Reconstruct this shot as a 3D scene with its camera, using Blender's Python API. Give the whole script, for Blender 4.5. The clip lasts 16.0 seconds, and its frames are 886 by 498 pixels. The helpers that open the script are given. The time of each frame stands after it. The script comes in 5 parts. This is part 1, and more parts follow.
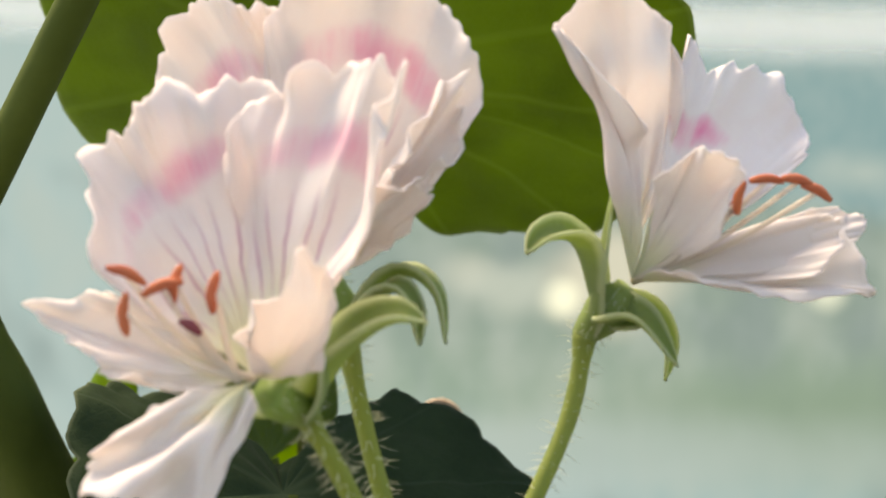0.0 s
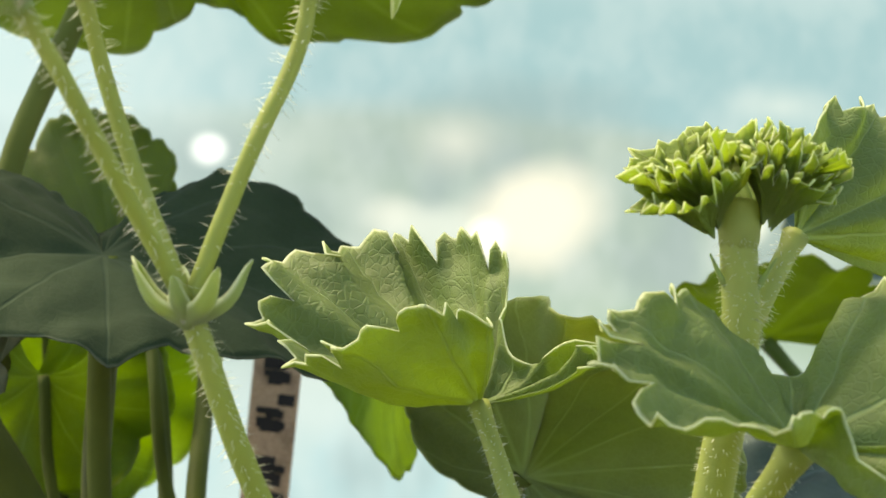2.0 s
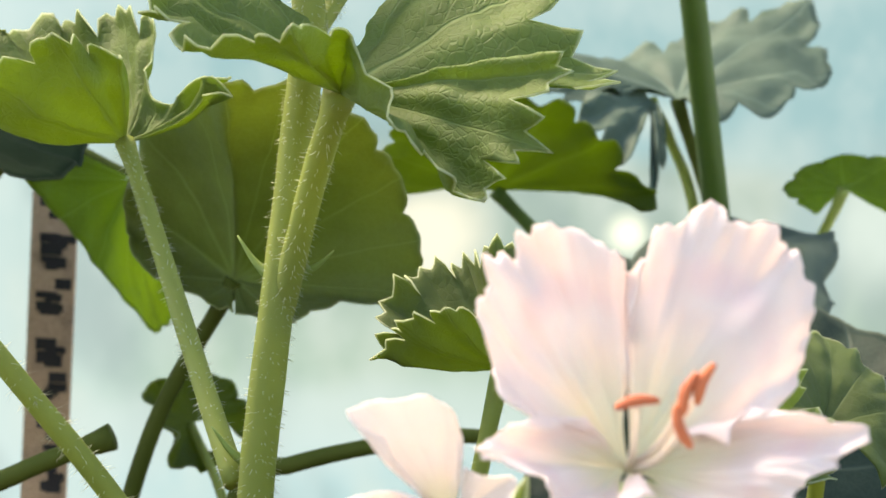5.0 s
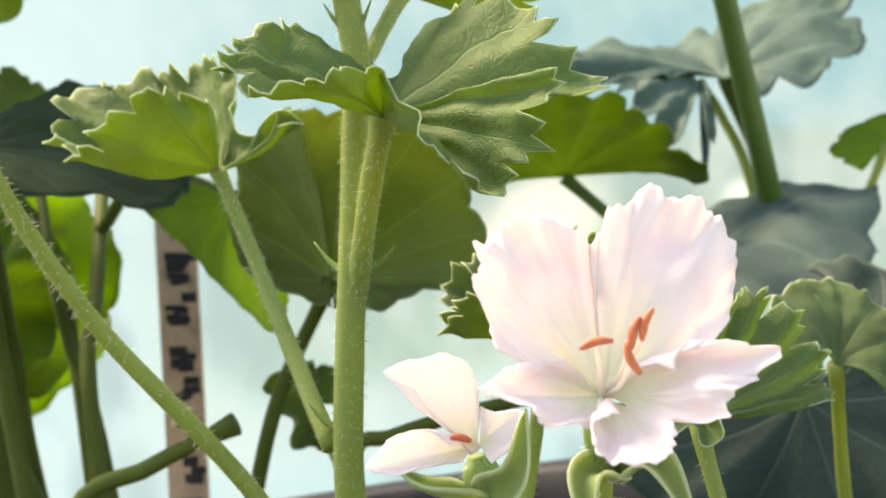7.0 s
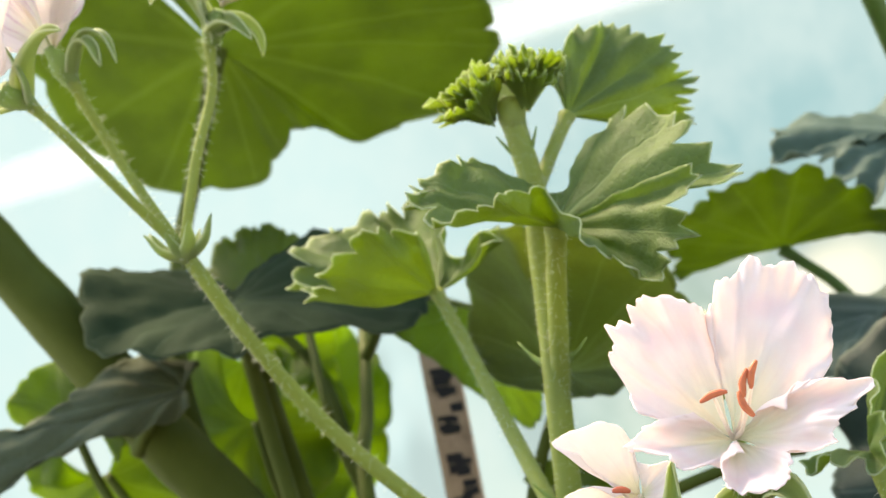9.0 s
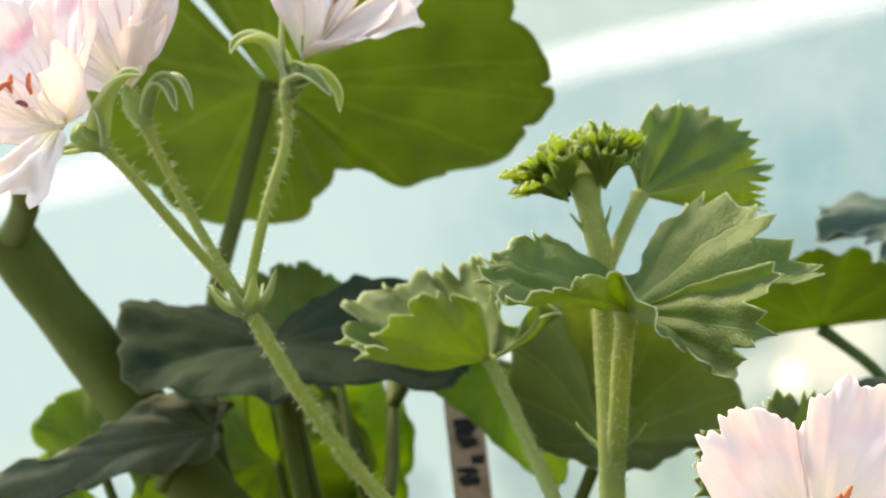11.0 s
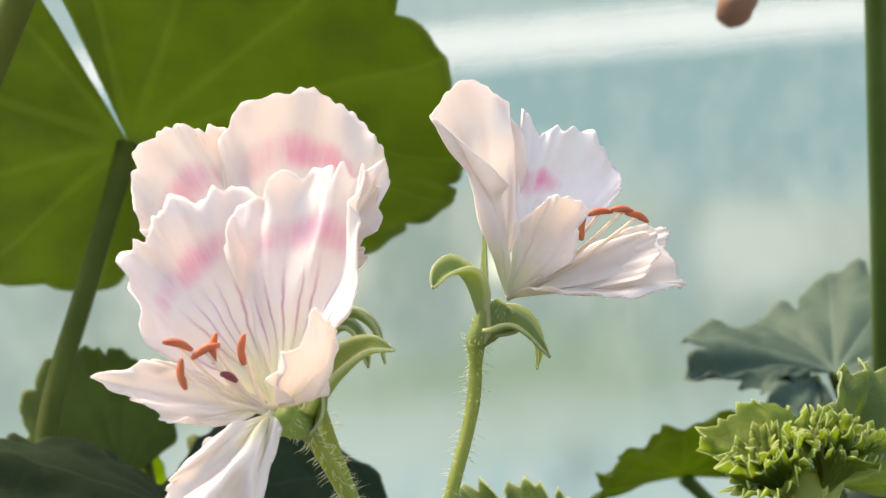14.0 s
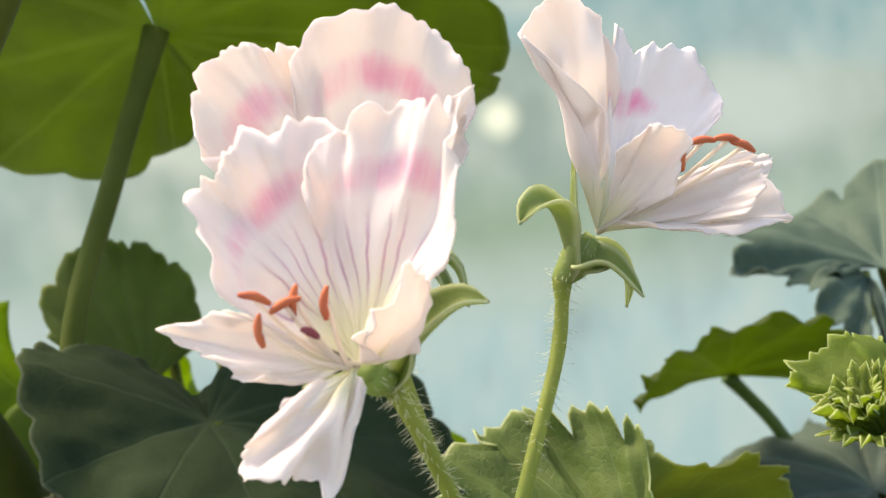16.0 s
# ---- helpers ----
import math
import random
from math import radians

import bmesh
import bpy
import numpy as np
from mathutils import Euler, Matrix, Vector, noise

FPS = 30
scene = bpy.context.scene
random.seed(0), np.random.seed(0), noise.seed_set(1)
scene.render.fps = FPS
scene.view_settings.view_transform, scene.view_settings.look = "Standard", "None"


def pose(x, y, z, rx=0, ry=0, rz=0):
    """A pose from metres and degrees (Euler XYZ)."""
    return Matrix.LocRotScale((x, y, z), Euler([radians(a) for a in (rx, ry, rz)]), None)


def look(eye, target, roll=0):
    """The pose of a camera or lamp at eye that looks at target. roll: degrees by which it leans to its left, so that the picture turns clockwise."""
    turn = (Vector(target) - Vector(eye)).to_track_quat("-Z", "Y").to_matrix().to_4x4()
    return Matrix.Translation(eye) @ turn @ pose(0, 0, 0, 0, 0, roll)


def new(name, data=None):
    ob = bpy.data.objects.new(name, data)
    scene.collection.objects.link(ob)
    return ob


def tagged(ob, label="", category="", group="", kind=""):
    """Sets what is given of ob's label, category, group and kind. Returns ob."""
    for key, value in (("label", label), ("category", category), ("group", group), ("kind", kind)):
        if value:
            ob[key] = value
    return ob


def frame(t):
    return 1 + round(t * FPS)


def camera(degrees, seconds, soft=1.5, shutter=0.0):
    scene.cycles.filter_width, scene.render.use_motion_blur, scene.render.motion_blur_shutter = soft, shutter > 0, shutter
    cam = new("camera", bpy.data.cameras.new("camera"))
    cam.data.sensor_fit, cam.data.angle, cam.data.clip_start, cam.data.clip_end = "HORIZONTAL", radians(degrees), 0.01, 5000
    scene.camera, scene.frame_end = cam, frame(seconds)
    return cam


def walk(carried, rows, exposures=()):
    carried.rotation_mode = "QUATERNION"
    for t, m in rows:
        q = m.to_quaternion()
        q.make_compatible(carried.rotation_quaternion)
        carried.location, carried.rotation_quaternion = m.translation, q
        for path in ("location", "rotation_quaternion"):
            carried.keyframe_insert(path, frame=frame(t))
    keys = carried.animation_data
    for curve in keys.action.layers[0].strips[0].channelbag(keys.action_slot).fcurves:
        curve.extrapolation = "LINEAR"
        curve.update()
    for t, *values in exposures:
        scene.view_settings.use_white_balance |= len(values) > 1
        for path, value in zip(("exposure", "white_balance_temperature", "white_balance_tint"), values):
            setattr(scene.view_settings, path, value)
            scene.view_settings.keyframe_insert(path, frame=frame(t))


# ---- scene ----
cam = camera(25.0, 16.0, soft=1.5)
walk(cam, [
    (0, look((-0.0378, -0.1809, 0.0661), (-0.0671, 0.8185, 0.0445), 1.64)),
    (0.5, look((-0.0301, -0.1856, 0.0573), (-0.0737, 0.8133, 0.0402), 1.37)),
    (1, look((-0.0280, -0.1859, 0.0464), (-0.0581, 0.8135, 0.0311), 1.13)),
    (1.5, look((-0.0267, -0.1859, 0.0381), (-0.0384, 0.8138, 0.0196), 0.93)),
    (2, look((-0.0182, -0.1905, 0.0364), (-0.0218, 0.8090, 0.0064), 0.32)),
    (2.5, look((-0.0080, -0.1950, 0.0346), (-0.0115, 0.8044, 0.0018), -0.13)),
    (3, look((-0.0076, -0.2018, 0.0213), (-0.0017, 0.7980, 0.0040), -0.62)),
    (3.5, look((-0.0027, -0.2032, 0.0107), (0.0063, 0.7968, 0.0068), -1.31)),
    (4, look((0.0061, -0.2109, 0.0033), (0.0170, 0.7890, 0.0125), -1.38)),
    (4.5, look((0.0126, -0.2145, -0.0031), (0.0341, 0.7852, 0.0057), -2.15)),
    (7, look((0.0266, -0.2610, -0.0050), (-0.0118, 0.7382, 0.0030), -8.19)),
    (7.5, look((0.0428, -0.2741, -0.0068), (-0.0540, 0.7209, 0.0168), -10.65)),
    (8, look((0.0464, -0.2819, -0.0085), (-0.0889, 0.7074, 0.0456), -12.95)),
    (8.5, look((0.0469, -0.2893, -0.0086), (-0.1153, 0.6945, 0.0680), -14.70)),
    (9, look((0.0469, -0.2963, -0.0099), (-0.1321, 0.6834, 0.0797), -15.98)),
    (11.5, look((0.0279, -0.2929, 0.0111), (-0.1140, 0.6928, 0.1029), -9.41)),
    (12, look((0.0016, -0.2759, 0.0258), (-0.0872, 0.7176, 0.0975), -7.17)),
    (12.5, look((-0.0232, -0.2571, 0.0408), (-0.0443, 0.7416, 0.0864), -5.49)),
    (13, look((-0.0397, -0.2371, 0.0517), (0.0011, 0.7618, 0.0707), -4.60)),
    (13.5, look((-0.0545, -0.2350, 0.0673), (0.0387, 0.7606, 0.0512), -4.58)),
    (14, look((-0.0655, -0.2328, 0.0728), (0.0790, 0.7563, 0.0441), -5.32)),
    (14.5, look((-0.0716, -0.2296, 0.0741), (0.0904, 0.7562, 0.0304), -5.85)),
    (15, look((-0.0704, -0.2221, 0.0822), (0.1008, 0.7613, 0.0215), -5.87)),
    (15.5, look((-0.0748, -0.2174, 0.0842), (0.1026, 0.7632, 0.0016), -5.14)),
    (16, look((-0.0722, -0.2127, 0.0818), (0.0726, 0.7709, -0.0254), -4.81)),
], [(0, 1.30, 8200, 12), (1, 1.58, 8100, 12), (2, 1.98, 7900, 13), (3.5, 2.15, 7800, 13), (4.5, 1.9, 7800, 13), (7.5, 2.09, 7800, 13), (9, 2.03, 7800, 13), (12, 1.70, 7900, 13), (13.2, 1.52, 7900, 13), (16, 1.54, 7900, 13)])
cam.data.dof.use_dof = True
cam.data.dof.focus_distance = 0.215
cam.data.dof.aperture_fstop = 70

# ---------------------------------------------------------------- light
sky_world = bpy.data.worlds.new("sky")
scene.world = sky_world
sky_world.use_nodes = True
wn = sky_world.node_tree
sky = wn.nodes.new("ShaderNodeTexSky")
sky.sky_type, sky.sun_disc = "NISHITA", False
sky.sun_elevation, sky.sun_rotation = radians(61), radians(-58)
wn.links.new(sky.outputs[0], wn.nodes["Background"].inputs[0])
wn.nodes["Background"].inputs[1].default_value = 0.15
sun = new("sun", bpy.data.lights.new("sun", "SUN"))
sun.data.energy, sun.data.angle, sun.data.color = 2.8, radians(22), (1, 0.90, 0.76)
sun.matrix_world = look((-0.9, 0.65, 1.9), (0, 0, 0))


# ---------------------------------------------------------------- material kit
def mat_new(name):
    m = bpy.data.materials.new(name)
    m.use_nodes = True
    m.node_tree.nodes.clear()
    return m, m.node_tree


def nd(nt, kind, ins=None, operation=None, use_clamp=False, data_type=None, interpolation_type=None, uv_map=None, feature=None):
    n = nt.nodes.new(kind)
    if operation:
        n.operation, n.use_clamp = operation, use_clamp
    if data_type:
        n.data_type = data_type
    if interpolation_type:
        n.interpolation_type = interpolation_type
    if uv_map:
        n.uv_map = uv_map
    if feature:
        n.feature = feature
    for k, v in (ins or {}).items():
        if isinstance(v, bpy.types.NodeSocket):
            nt.links.new(v, n.inputs[k])
        else:
            n.inputs[k].default_value = v
    return n


def fm(nt, op, a, b=0.0, c=0.0, clamp=False):
    return nd(nt, "ShaderNodeMath", {0: a, 1: b, 2: c}, operation=op, use_clamp=clamp).outputs[0]


def mixc(nt, f, a, b):
    n = nd(nt, "ShaderNodeMix", {0: f}, data_type="RGBA")
    for k, v in ((6, a), (7, b)):
        if isinstance(v, bpy.types.NodeSocket):
            nt.links.new(v, n.inputs[k])
        else:
            n.inputs[k].default_value = (*v, 1)
    return n.outputs[2]


def ramp(nt, f, lo, hi):
    return nd(nt, "ShaderNodeMapRange", {0: f, 1: lo, 2: hi, 3: 0.0, 4: 1.0}, interpolation_type="SMOOTHSTEP").outputs[0]


def noise_of(nt, scale, detail=4.0, rough=0.55):
    co = nd(nt, "ShaderNodeTexCoord").outputs["Object"]
    return nd(nt, "ShaderNodeTexNoise", {"Vector": co, "Scale": scale, "Detail": detail, "Roughness": rough}).outputs[0]


def uv_of(nt):
    uv = nd(nt, "ShaderNodeUVMap", uv_map="UVMap").outputs[0]
    s = nd(nt, "ShaderNodeSeparateXYZ", {0: uv})
    return s.outputs[0], s.outputs[1]


def finish(nt, col, rough, trans_col=None, trans=0.0, bump=None, bump_d=0.0002, spec=0.4, sheen=0.0):
    p = nd(nt, "ShaderNodeBsdfPrincipled", {"Base Color": col if isinstance(col, bpy.types.NodeSocket) else (*col, 1), "Roughness": rough, "Specular IOR Level": spec, "Sheen Weight": sheen})
    normal = None
    if bump is not None:
        normal = nd(nt, "ShaderNodeBump", {"Height": bump, "Strength": 0.6, "Distance": bump_d}).outputs[0]
        nt.links.new(normal, p.inputs["Normal"])
    out = p.outputs[0]
    if trans > 0:
        t = nd(nt, "ShaderNodeBsdfTranslucent", {"Color": trans_col if isinstance(trans_col, bpy.types.NodeSocket) else (*trans_col, 1)})
        if normal:
            nt.links.new(normal, t.inputs["Normal"])
        out = nd(nt, "ShaderNodeMixShader", {0: trans, 1: p.outputs[0], 2: t.outputs[0]}).outputs[0]
    nt.links.new(out, nd(nt, "ShaderNodeOutputMaterial").inputs[0])


def leaf_mat(name, col, dark, glow, trans=0.45, rough=0.6, vein=0.35, rim_amount=0.1, wide=1.0, vein_glow=0.6, relief=0.00022, spec=0.16):
    m, nt = mat_new(name)
    u, v = uv_of(nt)
    # palmate main veins, one to each lobe, thinning outwards
    a = fm(nt, "ABSOLUTE", fm(nt, "SINE", fm(nt, "MULTIPLY", u, math.pi)))
    line = fm(nt, "SUBTRACT", 1.0, ramp(nt, fm(nt, "MULTIPLY", a, v), 0.015 * wide, 0.07 * wide), clamp=True)
    # side veins branching off them
    b = fm(nt, "FRACT", fm(nt, "SUBTRACT", fm(nt, "MULTIPLY", v, 6.0), fm(nt, "MULTIPLY", a, 1.6)))
    side = fm(nt, "SUBTRACT", 1.0, ramp(nt, fm(nt, "ABSOLUTE", fm(nt, "SUBTRACT", b, 0.5)), 0.02, 0.09), clamp=True)
    net = nd(nt, "ShaderNodeTexVoronoi", {"Vector": nd(nt, "ShaderNodeTexCoord").outputs["Object"], "Scale": 900.0}, feature="DISTANCE_TO_EDGE").outputs[0]
    net = fm(nt, "SUBTRACT", 1.0, ramp(nt, net, 0.0, 0.12), clamp=True)
    veins = fm(nt, "MAXIMUM", line, fm(nt, "MULTIPLY", side, 0.26 if wide == 1.0 else 0.15))
    veins = fm(nt, "MAXIMUM", veins, fm(nt, "MULTIPLY", net, 0.28))
    big, fine = noise_of(nt, 60.0), noise_of(nt, 700.0, 6.0)
    c = mixc(nt, ramp(nt, big, 0.3, 0.7), dark, col)
    c = mixc(nt, fm(nt, "MULTIPLY", fine, 0.3), c, [x * 0.6 for x in dark])
    c = mixc(nt, fm(nt, "MULTIPLY", veins, vein), c, [min(1, x * 1.7 + 0.03) for x in col])
    rim = ramp(nt, v, 0.975, 0.998)
    c = mixc(nt, fm(nt, "MULTIPLY", rim, rim_amount), c, (0.60, 0.66, 0.42))
    g = mixc(nt, ramp(nt, big, 0.3, 0.7), [x * 0.75 for x in glow], glow)
    g = mixc(nt, fm(nt, "MULTIPLY", veins, vein), g, [min(1, x * vein_glow + 0.06 * (vein_glow > 1)) for x in glow])
    g = mixc(nt, fm(nt, "MULTIPLY", rim, rim_amount), g, (0.92, 0.95, 0.72))
    h = fm(nt, "SUBTRACT", fm(nt, "MULTIPLY", fine, 0.6), fm(nt, "MULTIPLY", veins, 0.8))
    finish(nt, c, rough, g, trans, h, relief, spec, 0.02)
    return m


def petal_mat(name, col, glow, blotch, streak, trans=0.42, deep=0.42, mid=0.5, wide=0.30, high=0.70):
    m, nt = mat_new(name)
    u, v = uv_of(nt)
    across = fm(nt, "ABSOLUTE", fm(nt, "SUBTRACT", u, mid))
    wob = noise_of(nt, 260.0)
    fine = noise_of(nt, 1400.0, 5.0)
    # feathered pink blotch across the middle of the blade
    d = fm(nt, "ADD", fm(nt, "POWER", fm(nt, "DIVIDE", fm(nt, "SUBTRACT", v, high), 0.075), 2.0), fm(nt, "POWER", fm(nt, "DIVIDE", across, wide), 2.0))
    d = fm(nt, "ADD", d, fm(nt, "MULTIPLY", fm(nt, "SUBTRACT", wob, 0.5), 4.5))
    spot = fm(nt, "SUBTRACT", 1.0, ramp(nt, d, -1.0, 2.4), clamp=True)
    # fan of fine darker lines from the throat
    fan = fm(nt, "ABSOLUTE", fm(nt, "SINE", fm(nt, "ADD", fm(nt, "MULTIPLY", fm(nt, "SUBTRACT", u, 0.5), 26.0), fm(nt, "MULTIPLY", wob, 2.2))))
    lines = fm(nt, "SUBTRACT", 1.0, ramp(nt, fan, 0.05, 0.4), clamp=True)
    near = fm(nt, "MULTIPLY", ramp(nt, v, 0.12, 0.3), fm(nt, "SUBTRACT", 1.0, ramp(nt, v, 0.35, 0.62), clamp=True))
    c = mixc(nt, ramp(nt, wob, 0.3, 0.7), col, [x * y for x, y in zip(col, (0.97, 0.93, 0.93))])
    c = mixc(nt, fm(nt, "MULTIPLY", lines, 0.05), c, (0.75, 0.6, 0.62))
    throat = fm(nt, "SUBTRACT", 1.0, ramp(nt, v, 0.06, deep), clamp=True)
    c = mixc(nt, fm(nt, "MULTIPLY", throat, 0.8), c, (0.74, 0.76, 0.42))
    comb = nd(nt, "ShaderNodeCombineXYZ", {0: fm(nt, "MULTIPLY", u, 22.0), 1: fm(nt, "MULTIPLY", v, 2.5), 2: 0.0}).outputs[0]
    strk = nd(nt, "ShaderNodeTexNoise", {"Vector": comb, "Scale": 1.0, "Detail": 3.0}).outputs[0]
    spot = fm(nt, "MULTIPLY", spot, fm(nt, "ADD", 0.45, fm(nt, "MULTIPLY", ramp(nt, strk, 0.35, 0.65), 0.65)))
    c = mixc(nt, fm(nt, "MULTIPLY", spot, blotch), c, (0.84, 0.20, 0.40))
    c = mixc(nt, fm(nt, "MULTIPLY", fm(nt, "MULTIPLY", lines, near), streak), c, (0.4, 0.1, 0.28))
    g = mixc(nt, fm(nt, "MULTIPLY", spot, blotch), glow, (0.8, 0.3, 0.45))
    h = fm(nt, "ADD", fm(nt, "MULTIPLY", fan, 0.5), fm(nt, "MULTIPLY", fine, 0.5))
    finish(nt, c, 0.55, g, trans, h, 0.00008, 0.3, 0.1)
    return m


def plain_mat(name, col, dark, rough=0.5, scale=300.0, trans=0.0, glow=(1, 1, 1), bump_d=0.00015, spec=0.4):
    m, nt = mat_new(name)
    big, fine = noise_of(nt, scale * 0.25), noise_of(nt, scale * 3, 6.0)
    c = mixc(nt, ramp(nt, big, 0.3, 0.7), dark, col)
    c = mixc(nt, fm(nt, "MULTIPLY", fine, 0.25), c, [x * 0.6 for x in dark])
    finish(nt, c, rough, glow, trans, fine, bump_d, spec)
    return m


M = {
    "young": leaf_mat("young_leaf", (0.158, 0.212, 0.068), (0.112, 0.158, 0.048), (0.42, 0.56, 0.08), 0.48, 0.55, 0.6, rim_amount=0.6, relief=0.0004),
    "bud": leaf_mat("bud_leaf", (0.20, 0.265, 0.068), (0.14, 0.195, 0.046), (0.58, 0.72, 0.14), 0.64, 0.55, rim_amount=0.6),
    "mature": leaf_mat("mature_leaf", (0.095, 0.145, 0.105), (0.066, 0.108, 0.078), (0.08, 0.14, 0.03), 0.30),
    # leaf green darkened in the colour itself to stand for shade
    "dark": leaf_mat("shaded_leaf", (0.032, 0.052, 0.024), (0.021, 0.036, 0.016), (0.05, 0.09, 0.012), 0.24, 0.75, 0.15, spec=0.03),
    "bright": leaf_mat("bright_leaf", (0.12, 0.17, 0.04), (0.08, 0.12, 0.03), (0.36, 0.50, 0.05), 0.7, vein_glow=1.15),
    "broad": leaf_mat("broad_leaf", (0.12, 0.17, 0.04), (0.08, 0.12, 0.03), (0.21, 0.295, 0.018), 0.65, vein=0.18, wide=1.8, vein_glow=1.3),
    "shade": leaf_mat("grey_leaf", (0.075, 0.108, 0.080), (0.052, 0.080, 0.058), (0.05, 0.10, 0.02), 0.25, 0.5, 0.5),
    "mid": leaf_mat("green_leaf", (0.12, 0.165, 0.06), (0.085, 0.12, 0.043), (0.32, 0.43, 0.06), 0.5, 0.55, rim_amount=0.8),
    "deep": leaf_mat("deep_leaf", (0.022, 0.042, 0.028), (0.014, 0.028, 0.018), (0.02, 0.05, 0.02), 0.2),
    "olive": leaf_mat("olive_leaf", (0.11, 0.15, 0.045), (0.078, 0.11, 0.032), (0.36, 0.46, 0.06), 0.58, rim_amount=0.35),
    "dull": leaf_mat("dull_leaf", (0.125, 0.145, 0.085), (0.092, 0.110, 0.062), (0.16, 0.20, 0.05), 0.28, 0.7, 0.4, spec=0.08),
    "under": leaf_mat("leaf_underside", (0.17, 0.215, 0.085), (0.13, 0.17, 0.065), (0.40, 0.48, 0.10), 0.55, rim_amount=0.2, vein_glow=1.2),
    "upper": petal_mat("upper_petal", (0.895, 0.835, 0.795), (0.93, 0.835, 0.78), 0.55, 0.8),
    # back petal: shade put in as greyer colour and less translucency; blotch off-centre
    "outer": petal_mat("shaded_petal", (0.84, 0.775, 0.74), (0.84, 0.76, 0.71), 0.9, 0.1, 0.06, mid=0.3, wide=0.17, high=0.62),
    "lower": petal_mat("lower_petal", (0.90, 0.845, 0.805), (0.93, 0.845, 0.785), 0.0, 0.04),
    "front": petal_mat("front_petal", (0.88, 0.80, 0.76), (0.93, 0.80, 0.74), 0.10, 0.04, deep=0.6),
    "stem": plain_mat("green_stem", (0.27, 0.315, 0.078), (0.20, 0.245, 0.055), 0.5, 300, 0.30, (0.52, 0.60, 0.12), spec=0.25),
    "cane": plain_mat("cane_green", (0.085, 0.145, 0.028), (0.058, 0.105, 0.02), 0.5, 200, 0.15, (0.2, 0.35, 0.04), spec=0.25),
    "oldstem": plain_mat("old_stem", (0.088, 0.108, 0.020), (0.058, 0.076, 0.013), 0.6, 200, spec=0.08),
    "sepal": plain_mat("sepal_green", (0.32, 0.40, 0.13), (0.22, 0.30, 0.09), 0.55, 500, 0.4, (0.35, 0.5, 0.1)),
    "hair": plain_mat("plant_hair", (0.45, 0.50, 0.24), (0.38, 0.44, 0.18), 0.4, 300, 0.75, (0.95, 0.96, 0.85)),
    "anther": plain_mat("orange_anther", (0.62, 0.17, 0.06), (0.42, 0.09, 0.04), 0.7, 900),
    "filament": plain_mat("pale_filament", (0.85, 0.78, 0.66), (0.8, 0.7, 0.6), 0.5, 600, 0.4, (0.9, 0.8, 0.7)),
    "stigma": plain_mat("dark_stigma", (0.30, 0.06, 0.07), (0.2, 0.04, 0.05), 0.6, 900),
    "brown": plain_mat("dried_brown", (0.22, 0.10, 0.06), (0.14, 0.07, 0.04), 0.8, 300),
    "pot": plain_mat("black_plastic", (0.02, 0.021, 0.023), (0.014, 0.014, 0.016), 0.5, 60, spec=0.2),
    "soil": plain_mat("dark_soil", (0.05, 0.035, 0.025), (0.025, 0.018, 0.012), 0.95, 150, bump_d=0.004),
    "sill": plain_mat("white_sill", (0.75, 0.77, 0.77), (0.68, 0.70, 0.71), 0.45, 30),
    "boards": plain_mat("floor_boards", (0.24, 0.15, 0.08), (0.16, 0.10, 0.055), 0.5, 12),
    "frame": plain_mat("white_frame", (0.8, 0.82, 0.82), (0.75, 0.77, 0.78), 0.4, 20),
}

# pale grained wood
m, nt = mat_new("label_wood")
co = nd(nt, "ShaderNodeTexCoord").outputs["Object"]
gr = nd(nt, "ShaderNodeTexNoise", {"Vector": nd(nt, "ShaderNodeMapping", {0: co, 3: (2200.0, 2200.0, 50.0)}).outputs[0], "Scale": 1.0, "Detail": 4.0}).outputs[0]
stain = nd(nt, "ShaderNodeTexNoise", {"Vector": co, "Scale": 160.0, "Detail": 4.0}).outputs[0]
c = mixc(nt, ramp(nt, gr, 0.3, 0.7), (0.30, 0.19, 0.11), (0.50, 0.36, 0.24))
c = mixc(nt, fm(nt, "MULTIPLY", ramp(nt, stain, 0.5, 0.75), 0.6), c, (0.12, 0.08, 0.05))
finish(nt, c, 0.7, bump=gr, bump_d=0.0002)
M["wood"] = m
# green sepals with a pale downy margin
m, nt = mat_new("sepal_green")
u, v = uv_of(nt)
big, fine = noise_of(nt, 120.0), noise_of(nt, 1500.0, 6.0)
c = mixc(nt, ramp(nt, big, 0.3, 0.7), (0.20, 0.27, 0.085), (0.30, 0.37, 0.13))
c = mixc(nt, fm(nt, "MULTIPLY", fine, 0.3), c, (0.13, 0.18, 0.06))
margin = ramp(nt, fm(nt, "ABSOLUTE", fm(nt, "SUBTRACT", u, 0.5)), 0.36, 0.49)
c = mixc(nt, fm(nt, "MULTIPLY", margin, 0.8), c, (0.54, 0.58, 0.36))
finish(nt, c, 0.6, mixc(nt, margin, (0.42, 0.52, 0.12), (0.7, 0.76, 0.42)), 0.45, fine, 0.0002, 0.25, 0.15)
M["sepal_margin"] = m
